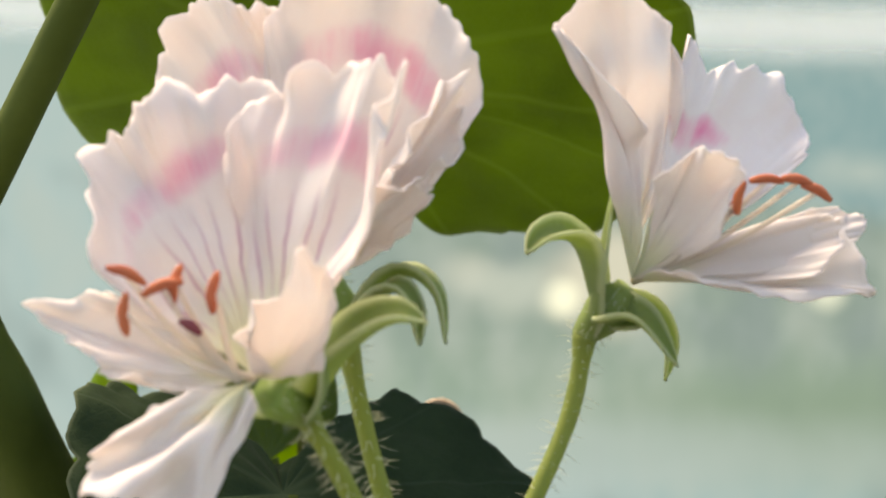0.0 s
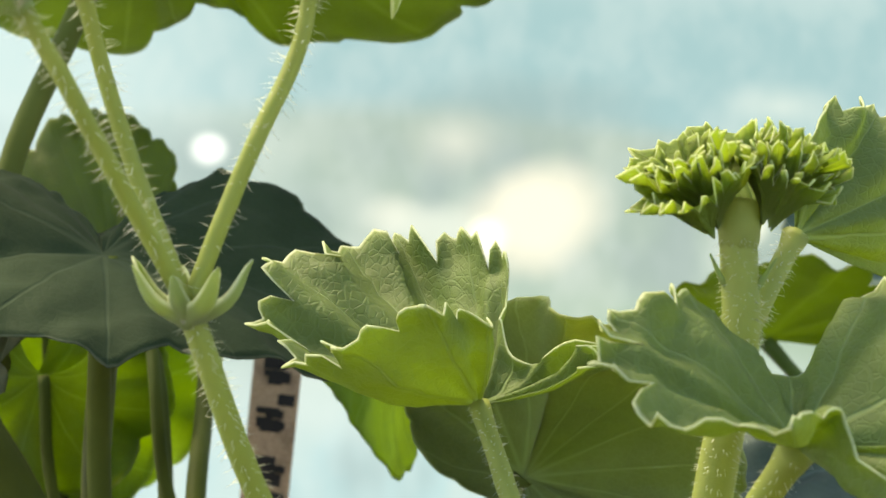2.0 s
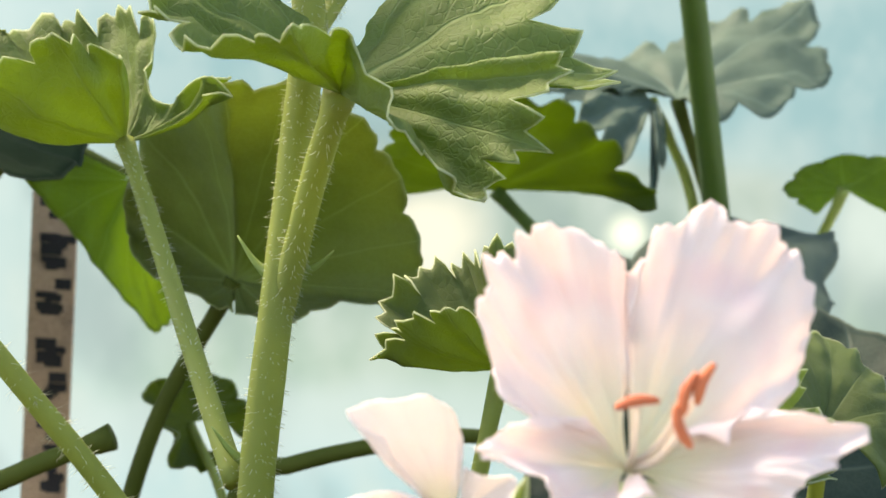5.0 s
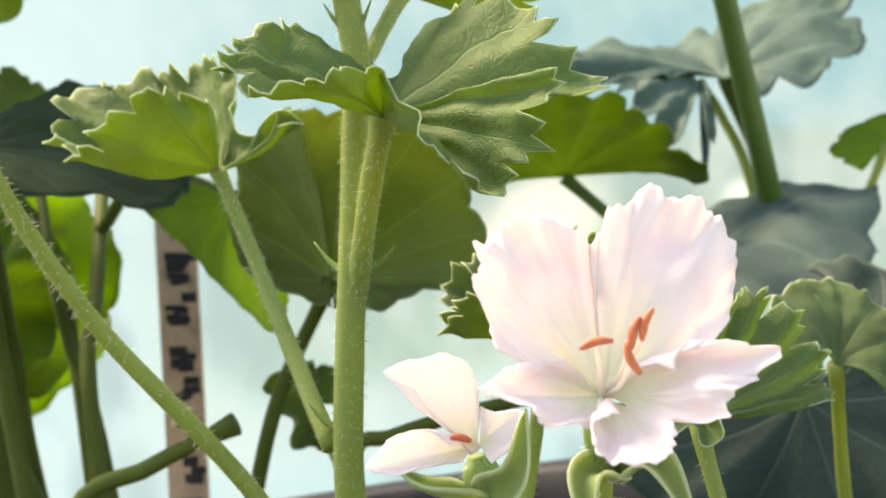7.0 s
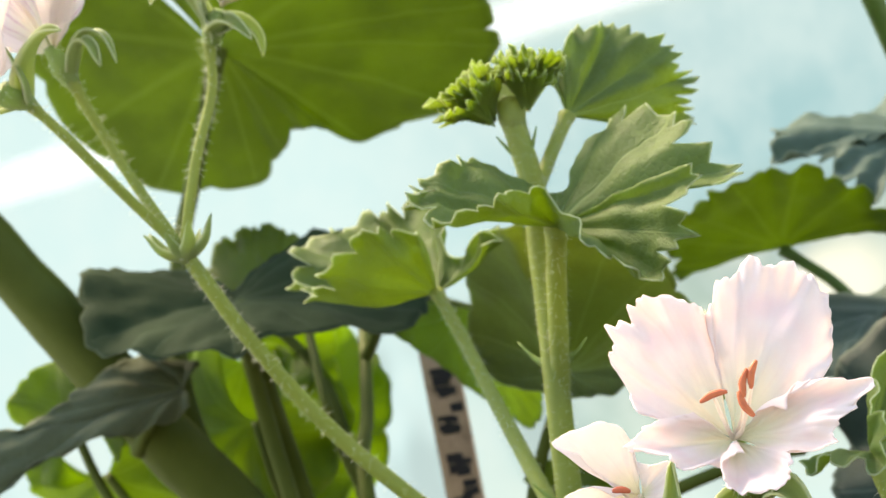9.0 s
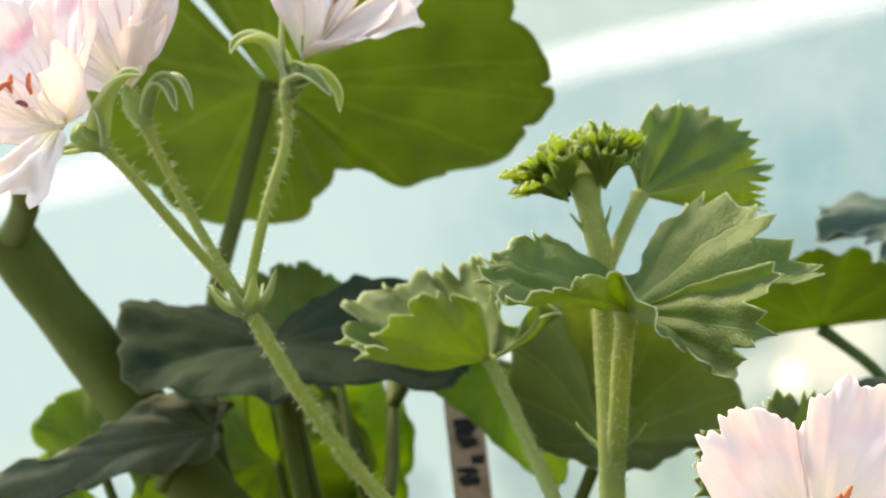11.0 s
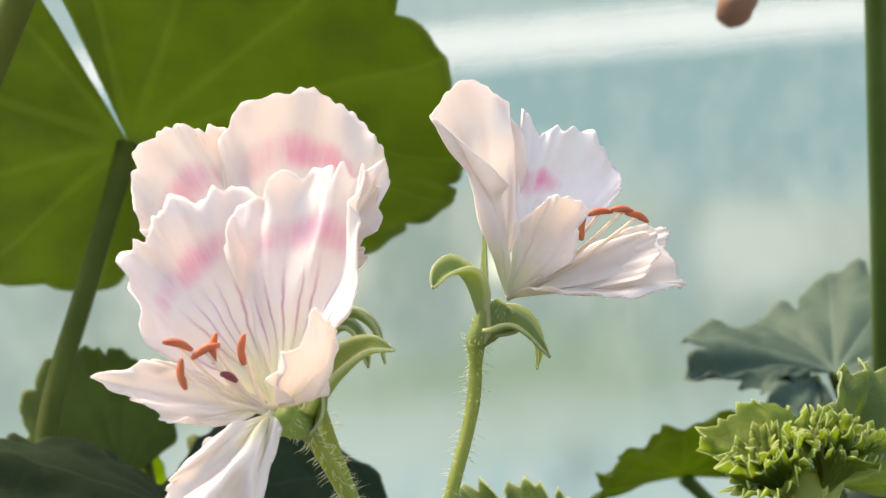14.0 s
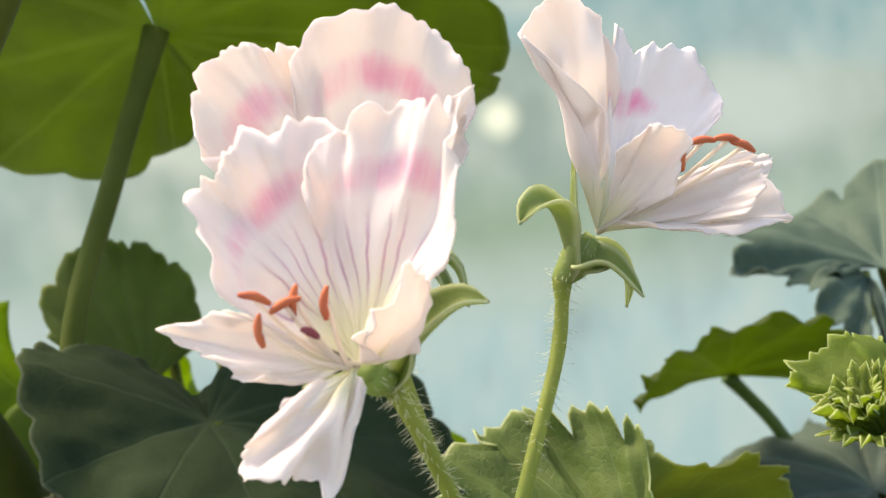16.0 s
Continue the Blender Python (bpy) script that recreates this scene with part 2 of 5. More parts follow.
# white rail behind the plants; its out-of-focus blur is put in as transparency
m, nt = mat_new("blurred_rail")
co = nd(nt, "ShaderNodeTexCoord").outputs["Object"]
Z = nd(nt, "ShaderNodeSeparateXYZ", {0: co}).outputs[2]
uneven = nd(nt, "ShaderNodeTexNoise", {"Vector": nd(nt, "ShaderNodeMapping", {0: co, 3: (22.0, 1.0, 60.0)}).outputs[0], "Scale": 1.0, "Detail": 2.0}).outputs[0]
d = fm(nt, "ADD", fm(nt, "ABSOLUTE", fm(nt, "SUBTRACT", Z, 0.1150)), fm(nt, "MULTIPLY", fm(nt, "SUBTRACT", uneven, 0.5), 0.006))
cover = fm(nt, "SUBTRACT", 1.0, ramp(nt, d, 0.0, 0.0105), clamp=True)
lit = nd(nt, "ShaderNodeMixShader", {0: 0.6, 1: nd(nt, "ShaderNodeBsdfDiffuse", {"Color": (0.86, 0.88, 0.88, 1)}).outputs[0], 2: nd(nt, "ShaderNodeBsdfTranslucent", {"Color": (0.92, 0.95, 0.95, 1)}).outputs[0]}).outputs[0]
rail_mix = nd(nt, "ShaderNodeMixShader", {0: fm(nt, "MULTIPLY", cover, 0.52), 1: nd(nt, "ShaderNodeBsdfTransparent").outputs[0], 2: lit})
nt.links.new(rail_mix.outputs[0], nd(nt, "ShaderNodeOutputMaterial").inputs[0])
M["soft_edged"] = m
M["ink"] = plain_mat("black_ink", (0.015, 0.014, 0.016), (0.01, 0.01, 0.012), 0.5, 500)


# ---------------------------------------------------------------- mesh kit
def grid_mesh(name, nu, nv, f, lobe=None):
    """A sheet of nu x nv points f(u, v), u and v from 0 to 1, with its UVs; lobe(u) gives another count across."""
    vs, uvs = [], []
    for j in range(nv):
        for i in range(nu):
            u, v = i / (nu - 1), j / (nv - 1)
            vs.append(f(u, v))
            uvs.append((lobe(u) if lobe else u, v))
    fs = [(j * nu + i, j * nu + i + 1, (j + 1) * nu + i + 1, (j + 1) * nu + i) for j in range(nv - 1) for i in range(nu - 1)]
    me = bpy.data.meshes.new(name)
    me.from_pydata(vs, [], fs)
    lay = me.uv_layers.new(name="UVMap")
    for lp in me.loops:
        lay.data[lp.index].uv = uvs[lp.vertex_index]
    me.shade_smooth()
    return me


def part(name, me, material, parent=None, label="", m=None):
    """Links a mesh or bmesh as one object under a thing or a part; m is its pose in the world."""
    if isinstance(me, bmesh.types.BMesh):
        bm, me = me, bpy.data.meshes.new(name)
        bm.to_mesh(me)
        bm.free()
        me.shade_smooth()
    if not me.materials:
        me.materials.append(material)
    ob = new(name, me)
    if parent:
        ob.parent = parent
        ob.matrix_parent_inverse = Matrix.Identity(4)
    if m is not None:
        chain = Matrix.Identity(4)
        p, stack = parent, []
        while p:
            stack.append(p)
            p = p.parent
        for q in reversed(stack):
            chain = chain @ q.matrix_basis
        ob.matrix_basis = chain.inverted() @ m
    if label:
        tagged(ob, label=label)
    return ob


def thick(ob, t):
    s = ob.modifiers.new("thickness", "SOLIDIFY")
    s.thickness, s.offset = t, 0
    return ob


def spline(pts, n):
    """n points on a smooth line through pts."""
    P = [Vector(p) for p in pts]
    P = [2 * P[0] - P[1]] + P + [2 * P[-1] - P[-2]]
    out = []
    for k in range(n):
        s = k / (n - 1) * (len(P) - 3)
        i = min(int(s), len(P) - 4)
        t = s - i
        a, b, c, d = P[i : i + 4]
        out.append(0.5 * ((2 * b) + (c - a) * t + (2 * a - 5 * b + 4 * c - d) * t * t + (3 * b - a - 3 * c + d) * t**3))
    return out


def rings(line):
    up = Vector((0.13, -0.3, 0.95))
    out = []
    for i, p in enumerate(line):
        d = (line[min(i + 1, len(line) - 1)] - line[max(i - 1, 0)]).normalized()
        a = d.cross(up)
        a = a.normalized() if a.length > 1e-5 else Vector((1, 0, 0))
        out.append((p, d, a, d.cross(a)))
    return out


def tube(pts, r0, r1, n=24, seg=12, lump=0.05, seed=0, profile=None):
    """A closed tapering stem through pts; profile(s) scales its radius."""
    line = spline(pts, n)
    vs, fs = [], []
    for i, (p, d, a, b) in enumerate(rings(line)):
        s = i / (n - 1)
        r = (r0 + (r1 - r0) * s) * (profile(s) if profile else 1)
        for k in range(seg):
            w = 2 * math.pi * k / seg
            q = r * (1 + lump * (noise.noise(Vector((seed + i * 0.35, math.cos(w) * 1.5, math.sin(w) * 1.5)))))
            vs.append(p + a * q * math.cos(w) + b * q * math.sin(w))
    for i in range(n - 1):
        for k in range(seg):
            fs.append((i * seg + k, i * seg + (k + 1) % seg, (i + 1) * seg + (k + 1) % seg, (i + 1) * seg + k))
    fs += [tuple(range(seg))[::-1], tuple((n - 1) * seg + k for k in range(seg))]
    me = bpy.data.meshes.new("stem")
    me.from_pydata(vs, [], fs)
    me.uv_layers.new(name="UVMap")
    me.shade_smooth()
    return me


def hair_mesh(pts, r0, r1, count, length, seed):
    """Fine tapering hairs standing off a stem."""
    rng = random.Random(seed)
    line = spline(pts, 60)
    rg = rings(line)
    vs, fs = [], []
    for _ in range(count):
        s = rng.random()
        p, d, a, b = rg[int(s * 59)]
        w = rng.random() * 6.2832
        o = a * math.cos(w) + b * math.sin(w)
        root = p + o * (r0 + (r1 - r0) * s) * 0.96 + d * rng.uniform(-1, 1) * 0.0006
        ln = length * rng.uniform(0.35, 1.15)
        tip = root + (o + d * rng.uniform(-0.5, 0.25) + Vector((0, 0, -0.15))).normalized() * ln
        mid = (root + tip) / 2 + d * rng.uniform(-0.12, 0.12) * ln
        t = d.cross(o) * 0.000038
        k = len(vs)
        e = d * 0.000038
        vs += [root + t, root - t, root + e, mid + t * 0.6, mid - t * 0.6, mid + e * 0.6, tip]
        for x, y in ((0, 1), (1, 2), (2, 0)):
            fs.append((k + x, k + y, k + 3 + y, k + 3 + x))
            fs.append((k + 3 + x, k + 3 + y, k + 6))
    me = bpy.data.meshes.new("hairs")
    me.from_pydata(vs, [], fs)
    me.shade_smooth()
    return me


def basis(at, along, facing):
    """A pose at a place, with y along one way and z as near as can be to the other."""
    y = Vector(along).normalized()
    z = Vector(facing)
    z = (z - y * z.dot(y)).normalized()
    x = y.cross(z)
    m = Matrix((x, y, z)).transposed().to_4x4()
    m.translation = Vector(at)
    return m


def leaf_mesh(R, span=320, lobes=7, lobe=0.09, teeth=5, tooth=0.045, cup=20, wave=14, nwave=4, pleat=0.02, seed=0, nr=16, base=0.0, bend=0.0, heart=0.34, frill=0.12):
    """A round pelargonium blade: stalk at the origin, middle lobe along y, upper side to z."""
    rng = random.Random(seed)
    ph = [rng.uniform(0, 6.28) for _ in range(6)]
    ncol = lobes * max(teeth, 2) * 5 + 1
    half = radians(span) / 2

    def f(u, v):
        th = (u - 0.5) * 2 * half * (1 - heart + heart * v**0.8)
        k = abs(math.cos(math.pi * lobes * (u - 0.5)))
        saw = abs(((u * lobes * teeth + 0.5 * math.sin(u * 23 + ph[0])) % 1.0) - 0.5) * 2
        e = 1 + lobe * (math.sqrt(k) - 0.75) + tooth * (saw - 0.5) * (1 + 0.6 * math.sin(u * 31 + ph[1]))
        e *= 1 - base * (th / math.pi) ** 2 + 0.05 * math.sin(2 * th + ph[2])
        rho = R * v * (1 + (e - 1) * v**3)
        el = radians(cup) * v**0.8 + radians(wave) * v**1.6 * (math.sin(nwave * th + ph[3]) + 0.5 * math.sin((2 * nwave + 1) * th + ph[4]))
        el += radians(wave) * frill * v**4 * math.sin(23 * th + ph[5])
        x, y, z = rho * math.sin(th) * math.cos(el), rho * math.cos(th) * math.cos(el), rho * math.sin(el)
        z += pleat * R * v * (1 - v * 0.4) * (0.5 - k)
        z += 0.02 * R * noise.noise(Vector((x, y, seed * 3.1)) * (5 / R)) * v
        z -= bend * (x * x + y * y) / R
        return Vector((x, y, z))

    return grid_mesh("leaf", ncol, nr, f, lambda u: (u - 0.5) * lobes)


def along(P, s):
    """The point at s on a smooth line through the points P; past its ends it goes straight on."""
    n = len(P)
    if s <= 0:
        return P[0] + (P[1] - P[0]) * s * 0.6
    if s >= n - 1:
        return P[-1] + (P[-1] - P[-2]) * (s - n + 1) * 0.6
    i = min(int(s), n - 2)
    t = s - i
    b, c = P[i], P[i + 1]
    a = P[i - 1] if i else 2 * b - c
    d = P[i + 2] if i + 2 < n else 2 * c - b
    return 0.5 * ((2 * b) + (c - a) * t + (2 * a - 5 * b + 4 * c - d) * t * t + (3 * b - a - 3 * c + d) * t**3)


def across(P, s, facing):
    """The way that a fan through P faces at s."""
    d = along(P, s + 0.12) - along(P, s - 0.12)
    n = d.cross(along(P, s))
    n = n.normalized() if n.length > 1e-12 else Vector(facing)
    return n


def lobed_mesh(base, tips, notch=0.16, teeth=5, tooth=0.10, bow=0.06, pleat=0.07, rumple=0.06, frill=0.03, seed=0, nr=15, facing=(0, 0, 1), deep=5):
    """A blade spread between its lobe tips, each lobe standing its own way, with a sharp-toothed edge."""
    P = [Vector(t) - Vector(base) for t in tips]
    n = len(P)
    L = sum(p.length for p in P) / n
    rng = random.Random(seed)
    big = [rng.uniform(0.55, 1.45) for _ in range(n * teeth + teeth + 4)]
    side = sum((across(P, i, facing) for i in range(n)), Vector()).dot(Vector(facing))
    side = 1 if side >= 0 else -1

    def f(u, v):
        s = u * n - 0.5
        r = v**0.75
        k = abs(math.cos(math.pi * s))
        q = s * teeth
        saw = 1 - 2 * abs(q - round(q))
        c = along(P, s)
        e = 1 - notch * (1 - k**0.5) + tooth * (saw - 0.45) * big[int(round(q)) + teeth] * min(1, max(0, c.length / L - 0.72) / 0.25)
        p = c * r * (1 + (e - 1) * r**deep)
        nm = across(P, s, facing) * side
        w = Vector(base) * 0 + p * (4 / L) + Vector((seed * 1.7, 0, 0))
        h = bow * math.sin(math.pi * min(1, r)) + pleat * r * (1 - 0.35 * r) * (0.5 - k * k) + rumple * r * noise.noise(w * 0.8) + 0.5 * rumple * r * noise.noise(w * 2.2)
        h += frill * r**5 * (math.sin(s * 7.3 + seed) + 0.6 * math.sin(s * 12.1 + seed * 2))
        return p + nm * h * L

    return grid_mesh("leaf", n * teeth * 4 + 1, nr, f, lambda u: u * n - 0.5)


def lobed(parent, at, tips, material, petiole=(), pr=(0.0012, 0.001), hairs=0, label="", seed=0, stem_mat="stem", **kw):
    """A leaf: the blade, its stalk and the hairs on the stalk."""
    at = Vector(at)
    ob = part("leaf", lobed_mesh(at, tips, seed=seed, **kw), M[material], parent, label, Matrix.Translation(at))
    thick(ob, 0.00022)
    if petiole:
        pts = [*petiole, at]
        part("leaf_stalk", tube(pts, pr[0], pr[1], 26, 12, 0.06, seed, lambda s: 1 + 0.3 * max(0, s - 0.9) / 0.1), M[stem_mat], ob, "", Matrix.Identity(4))
        if hairs:
            part("stalk_hairs", hair_mesh(pts, pr[0], pr[1], int(hairs * 1.4), 0.0010, seed), M["hair"], ob, "", Matrix.Identity(4))
    return ob


def leaf(parent, at, along, facing, R, material, petiole=None, pr=(0.0011, 0.0009), hairs=0, stem_mat="stem", label="", **kw):
    """A leaf: the blade, its stalk and the hairs on the stalk."""
    ob = part("leaf", leaf_mesh(R, **kw), M[material], parent, label, basis(at, along, facing))
    thick(ob, 0.00022)
    if petiole:
        pts = [*petiole, at]
        st = part("leaf_stalk", tube(pts, pr[0], pr[1], 26, 12, 0.06, kw.get("seed", 0)), M[stem_mat], ob, "", Matrix.Identity(4))
        if hairs:
            part("stalk_hairs", hair_mesh(pts, pr[0], pr[1], hairs, 0.0009, kw.get("seed", 0)), M["hair"], ob, "", Matrix.Identity(4))
    return ob


def rim_mesh(base, rim, claw=0.3, bow=0.08, ruffle=0.05, crumple=0.02, frill=0.02, seed=0, facing=(0, -1, 0), nu=81, flare=0):
    """A petal from its claw to a bent outer rim, crinkled towards the edge."""
    P = [Vector(t) - Vector(base) for t in rim]
    n = len(P)
    L = sum(p.length for p in P) / n
    mid = sum(P, Vector()) / n
    side = sum((across(P, i, facing) for i in range(n)), Vector()).dot(Vector(facing))
    side = 1 if side >= 0 else -1
    fc = Vector(facing).normalized()

    def f(u, v):
        s = u * (n - 1)
        r = v**0.8
        c = math.sin(min(1, r / 0.62) * math.pi / 2)
        if flare:
            c += (r**flare - c) * min(1, max(0, 1.9 - 2.6 * u))
        c = claw + (1 - claw) * c
        q = along(P, s)
        w = u * 2 - 1
        edge = 1 + frill * r**10 * (noise.noise(Vector((w * 4.5, seed, 0))) + 0.6 * noise.noise(Vector((w * 13, seed, 5)))) * 2.0
        p = (mid + (q - mid) * c) * r * edge
        nm = (across(P, s, facing) * side * 0.6 + fc * 0.4).normalized()
        h = -bow * math.sin(math.pi * r) + crumple * r * noise.noise(Vector((w * 2.0, r * 2.5, seed))) * 1.6 + 0.6 * crumple * r * noise.noise(Vector((w * 4.5, r * 4, seed + 3)))
        h += ruffle * r**6 * (1.4 * noise.noise(Vector((w * 3.4, r * 2, seed + 7))) + 0.6 * noise.noise(Vector((w * 8.5, r * 3, seed + 11))))
        h += 0.004 * noise.noise(Vector((w * 14, r * 0.6, seed + 17))) * r
        return p + nm * h * L

    return grid_mesh("petal", nu, 34, f)


def rim_petal(parent, at, rim, material, label="", **kw):
    ob = part("petal", rim_mesh(at, rim, **kw), M[material], parent, label, Matrix.Translation(Vector(at)))
    return thick(ob, 0.00016)


def sepal(parent, pts, W, seed=0, facing=(0, 0, 1)):
    """A pointed, keeled sepal along a bent line."""
    line = spline(pts, 15)

    def f(u, v):
        i = min(int(v * 14), 13)
        p = line[i].lerp(line[i + 1], v * 14 - i)
        d = (line[i + 1] - line[i]).normalized()
        a = d.cross(Vector(facing)).normalized()
        n = a.cross(d)
        w = W / 2 * ((1 - v) ** 0.7) * min(1, 0.55 + 2.2 * v)
        s = (u - 0.5) * 2
        return p + a * (w * s) + n * (w * 0.75 * s * s)

    ob = part("sepal", grid_mesh("sepal", 13, 15, f), M["sepal_margin"], parent, "", Matrix.Identity(4))
    return thick(ob, 0.0003)


def stamen(parent, a, b, seed=0, size=0.0032, lean=(0, 0, 1), kind="anther"):
    """A pale thread with an oblong pollen sack across its end."""
    a, b = Vector(a), Vector(b)
    mid = (a + b) / 2 + Vector((0, 0, -0.0008))
    f = part("filament", tube([a, mid, b], 0.00032, 0.0002, 10, 6), M["filament"], parent, "", Matrix.Identity(4))
    d = Vector(lean).normalized()
    e = d.cross(Vector((0.3, 1, 0.2))).normalized()
    pts = [b - d * size / 2, b + e * size * 0.10, b + d * size / 2]
    prof = lambda s: max(0.15, math.sin(math.pi * (0.06 + 0.88 * s)) ** 0.5)
    part("anther", tube(pts, 0.00043, 0.0004, 10, 8, 0.12, seed, prof), M[kind], f, "", Matrix.Identity(4))


def plant(name, at, label):
    e = new(name)
    e.matrix_basis = Matrix.Translation(at)
    return tagged(e, label, "plant")


def stalk(parent, name, pts, r0, r1, material="stem", hairs=0, hl=0.0009, seed=0, n=30, profile=None, seg=12, lump=0.05):
    ob = part(name, tube(pts, r0, r1, n, seg, lump, seed, profile), M[material], parent, "", Matrix.Identity(4))
    if hairs:
        part("stem_hairs", hair_mesh(pts, r0, r1, hairs, hl, seed), M["hair"], ob, "", Matrix.Identity(4))
    return ob


# ---------------------------------------------------------------- setting
def box(bm, lo, hi, bevel=0.0):
    r = bmesh.ops.create_cube(bm, size=1)
    lo, hi = Vector(lo), Vector(hi)
    for v in r["verts"]:
        v.co = Vector(((lo[i] + hi[i]) / 2 + v.co[i] * (hi[i] - lo[i]) for i in range(3)))
    if bevel:
        bmesh.ops.bevel(bm, geom=[e for e in bm.edges if all(v in r["verts"] for v in e.verts)], offset=bevel, segments=2, affect="EDGES")


# far view behind the window, glowing: haze, pale ground strip, light spots painted in
m, nt = mat_new("far_view")
g = nd(nt, "ShaderNodeTexCoord").outputs["Object"]
s = nd(nt, "ShaderNodeSeparateXYZ", {0: g})
X, Z = s.outputs[0], s.outputs[2]
n3 = nd(nt, "ShaderNodeTexNoise", {"Vector": nd(nt, "ShaderNodeMapping", {0: g, 3: (15.0, 1.0, 8.0)}).outputs[0], "Scale": 1.0, "Detail": 2.0}).outputs[0]
n1 = nd(nt, "ShaderNodeTexNoise", {"Vector": g, "Scale": 9.0, "Detail": 3.0}).outputs[0]
n2 = nd(nt, "ShaderNodeTexNoise", {"Vector": nd(nt, "ShaderNodeMapping", {0: g, 3: (34.0, 1.0, 26.0)}).outputs[0], "Scale": 1.0, "Detail": 4.0}).outputs[0]
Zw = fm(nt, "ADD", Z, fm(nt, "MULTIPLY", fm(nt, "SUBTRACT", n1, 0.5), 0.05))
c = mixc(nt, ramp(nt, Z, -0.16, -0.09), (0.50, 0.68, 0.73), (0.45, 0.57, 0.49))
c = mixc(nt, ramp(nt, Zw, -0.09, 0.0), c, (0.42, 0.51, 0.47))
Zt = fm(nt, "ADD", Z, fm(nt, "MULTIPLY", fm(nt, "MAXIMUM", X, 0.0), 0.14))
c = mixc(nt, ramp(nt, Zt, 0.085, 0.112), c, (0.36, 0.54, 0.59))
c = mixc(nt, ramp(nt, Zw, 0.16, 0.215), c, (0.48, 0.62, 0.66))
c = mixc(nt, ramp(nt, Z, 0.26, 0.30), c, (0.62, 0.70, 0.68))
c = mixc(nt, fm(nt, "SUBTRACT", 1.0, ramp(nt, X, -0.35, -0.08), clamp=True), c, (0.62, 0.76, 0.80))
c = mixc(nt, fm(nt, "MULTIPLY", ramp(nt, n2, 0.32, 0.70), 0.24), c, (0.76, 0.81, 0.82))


# soft-edged bright or darker patch mixed into the view's colour
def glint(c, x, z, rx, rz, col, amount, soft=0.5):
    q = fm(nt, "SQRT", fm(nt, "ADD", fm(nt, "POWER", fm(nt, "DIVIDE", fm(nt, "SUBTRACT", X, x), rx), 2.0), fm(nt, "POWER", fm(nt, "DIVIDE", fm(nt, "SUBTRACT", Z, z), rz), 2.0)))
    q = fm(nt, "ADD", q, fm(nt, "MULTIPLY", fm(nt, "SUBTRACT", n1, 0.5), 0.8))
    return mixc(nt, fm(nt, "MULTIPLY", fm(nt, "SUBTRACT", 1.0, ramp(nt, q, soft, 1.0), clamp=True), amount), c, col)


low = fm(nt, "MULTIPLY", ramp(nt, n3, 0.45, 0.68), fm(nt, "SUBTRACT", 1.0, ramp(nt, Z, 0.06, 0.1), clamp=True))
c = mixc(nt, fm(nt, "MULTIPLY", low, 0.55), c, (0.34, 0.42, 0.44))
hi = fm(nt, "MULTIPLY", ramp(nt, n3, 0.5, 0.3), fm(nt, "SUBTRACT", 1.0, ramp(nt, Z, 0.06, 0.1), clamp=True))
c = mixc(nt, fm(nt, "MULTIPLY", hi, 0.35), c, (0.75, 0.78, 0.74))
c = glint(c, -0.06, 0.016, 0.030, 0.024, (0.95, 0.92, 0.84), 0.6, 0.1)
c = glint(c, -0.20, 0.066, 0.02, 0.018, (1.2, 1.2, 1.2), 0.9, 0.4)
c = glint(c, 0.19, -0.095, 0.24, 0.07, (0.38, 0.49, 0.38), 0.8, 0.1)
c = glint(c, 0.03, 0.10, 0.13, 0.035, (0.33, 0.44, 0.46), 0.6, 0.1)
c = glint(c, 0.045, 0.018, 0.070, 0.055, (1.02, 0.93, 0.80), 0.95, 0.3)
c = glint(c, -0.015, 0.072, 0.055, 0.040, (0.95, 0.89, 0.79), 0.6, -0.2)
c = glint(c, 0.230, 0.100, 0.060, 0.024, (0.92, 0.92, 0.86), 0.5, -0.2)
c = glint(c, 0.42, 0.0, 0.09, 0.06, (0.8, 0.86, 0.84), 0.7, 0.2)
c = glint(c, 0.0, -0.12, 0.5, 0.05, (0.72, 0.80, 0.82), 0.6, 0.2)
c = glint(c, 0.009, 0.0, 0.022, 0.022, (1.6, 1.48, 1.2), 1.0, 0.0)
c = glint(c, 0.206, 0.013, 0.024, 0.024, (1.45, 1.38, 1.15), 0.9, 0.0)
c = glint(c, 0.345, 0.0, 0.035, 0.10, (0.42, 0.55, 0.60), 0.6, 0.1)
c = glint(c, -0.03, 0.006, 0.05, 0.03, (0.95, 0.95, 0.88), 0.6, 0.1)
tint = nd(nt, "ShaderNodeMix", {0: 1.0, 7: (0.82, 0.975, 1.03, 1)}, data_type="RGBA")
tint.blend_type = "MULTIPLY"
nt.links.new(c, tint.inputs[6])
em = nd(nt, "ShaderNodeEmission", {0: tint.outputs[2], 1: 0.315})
nt.links.new(em.outputs[0], nd(nt, "ShaderNodeOutputMaterial").inputs[0])
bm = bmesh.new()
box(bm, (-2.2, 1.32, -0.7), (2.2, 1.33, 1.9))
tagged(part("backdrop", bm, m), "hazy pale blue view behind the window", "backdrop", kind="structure")

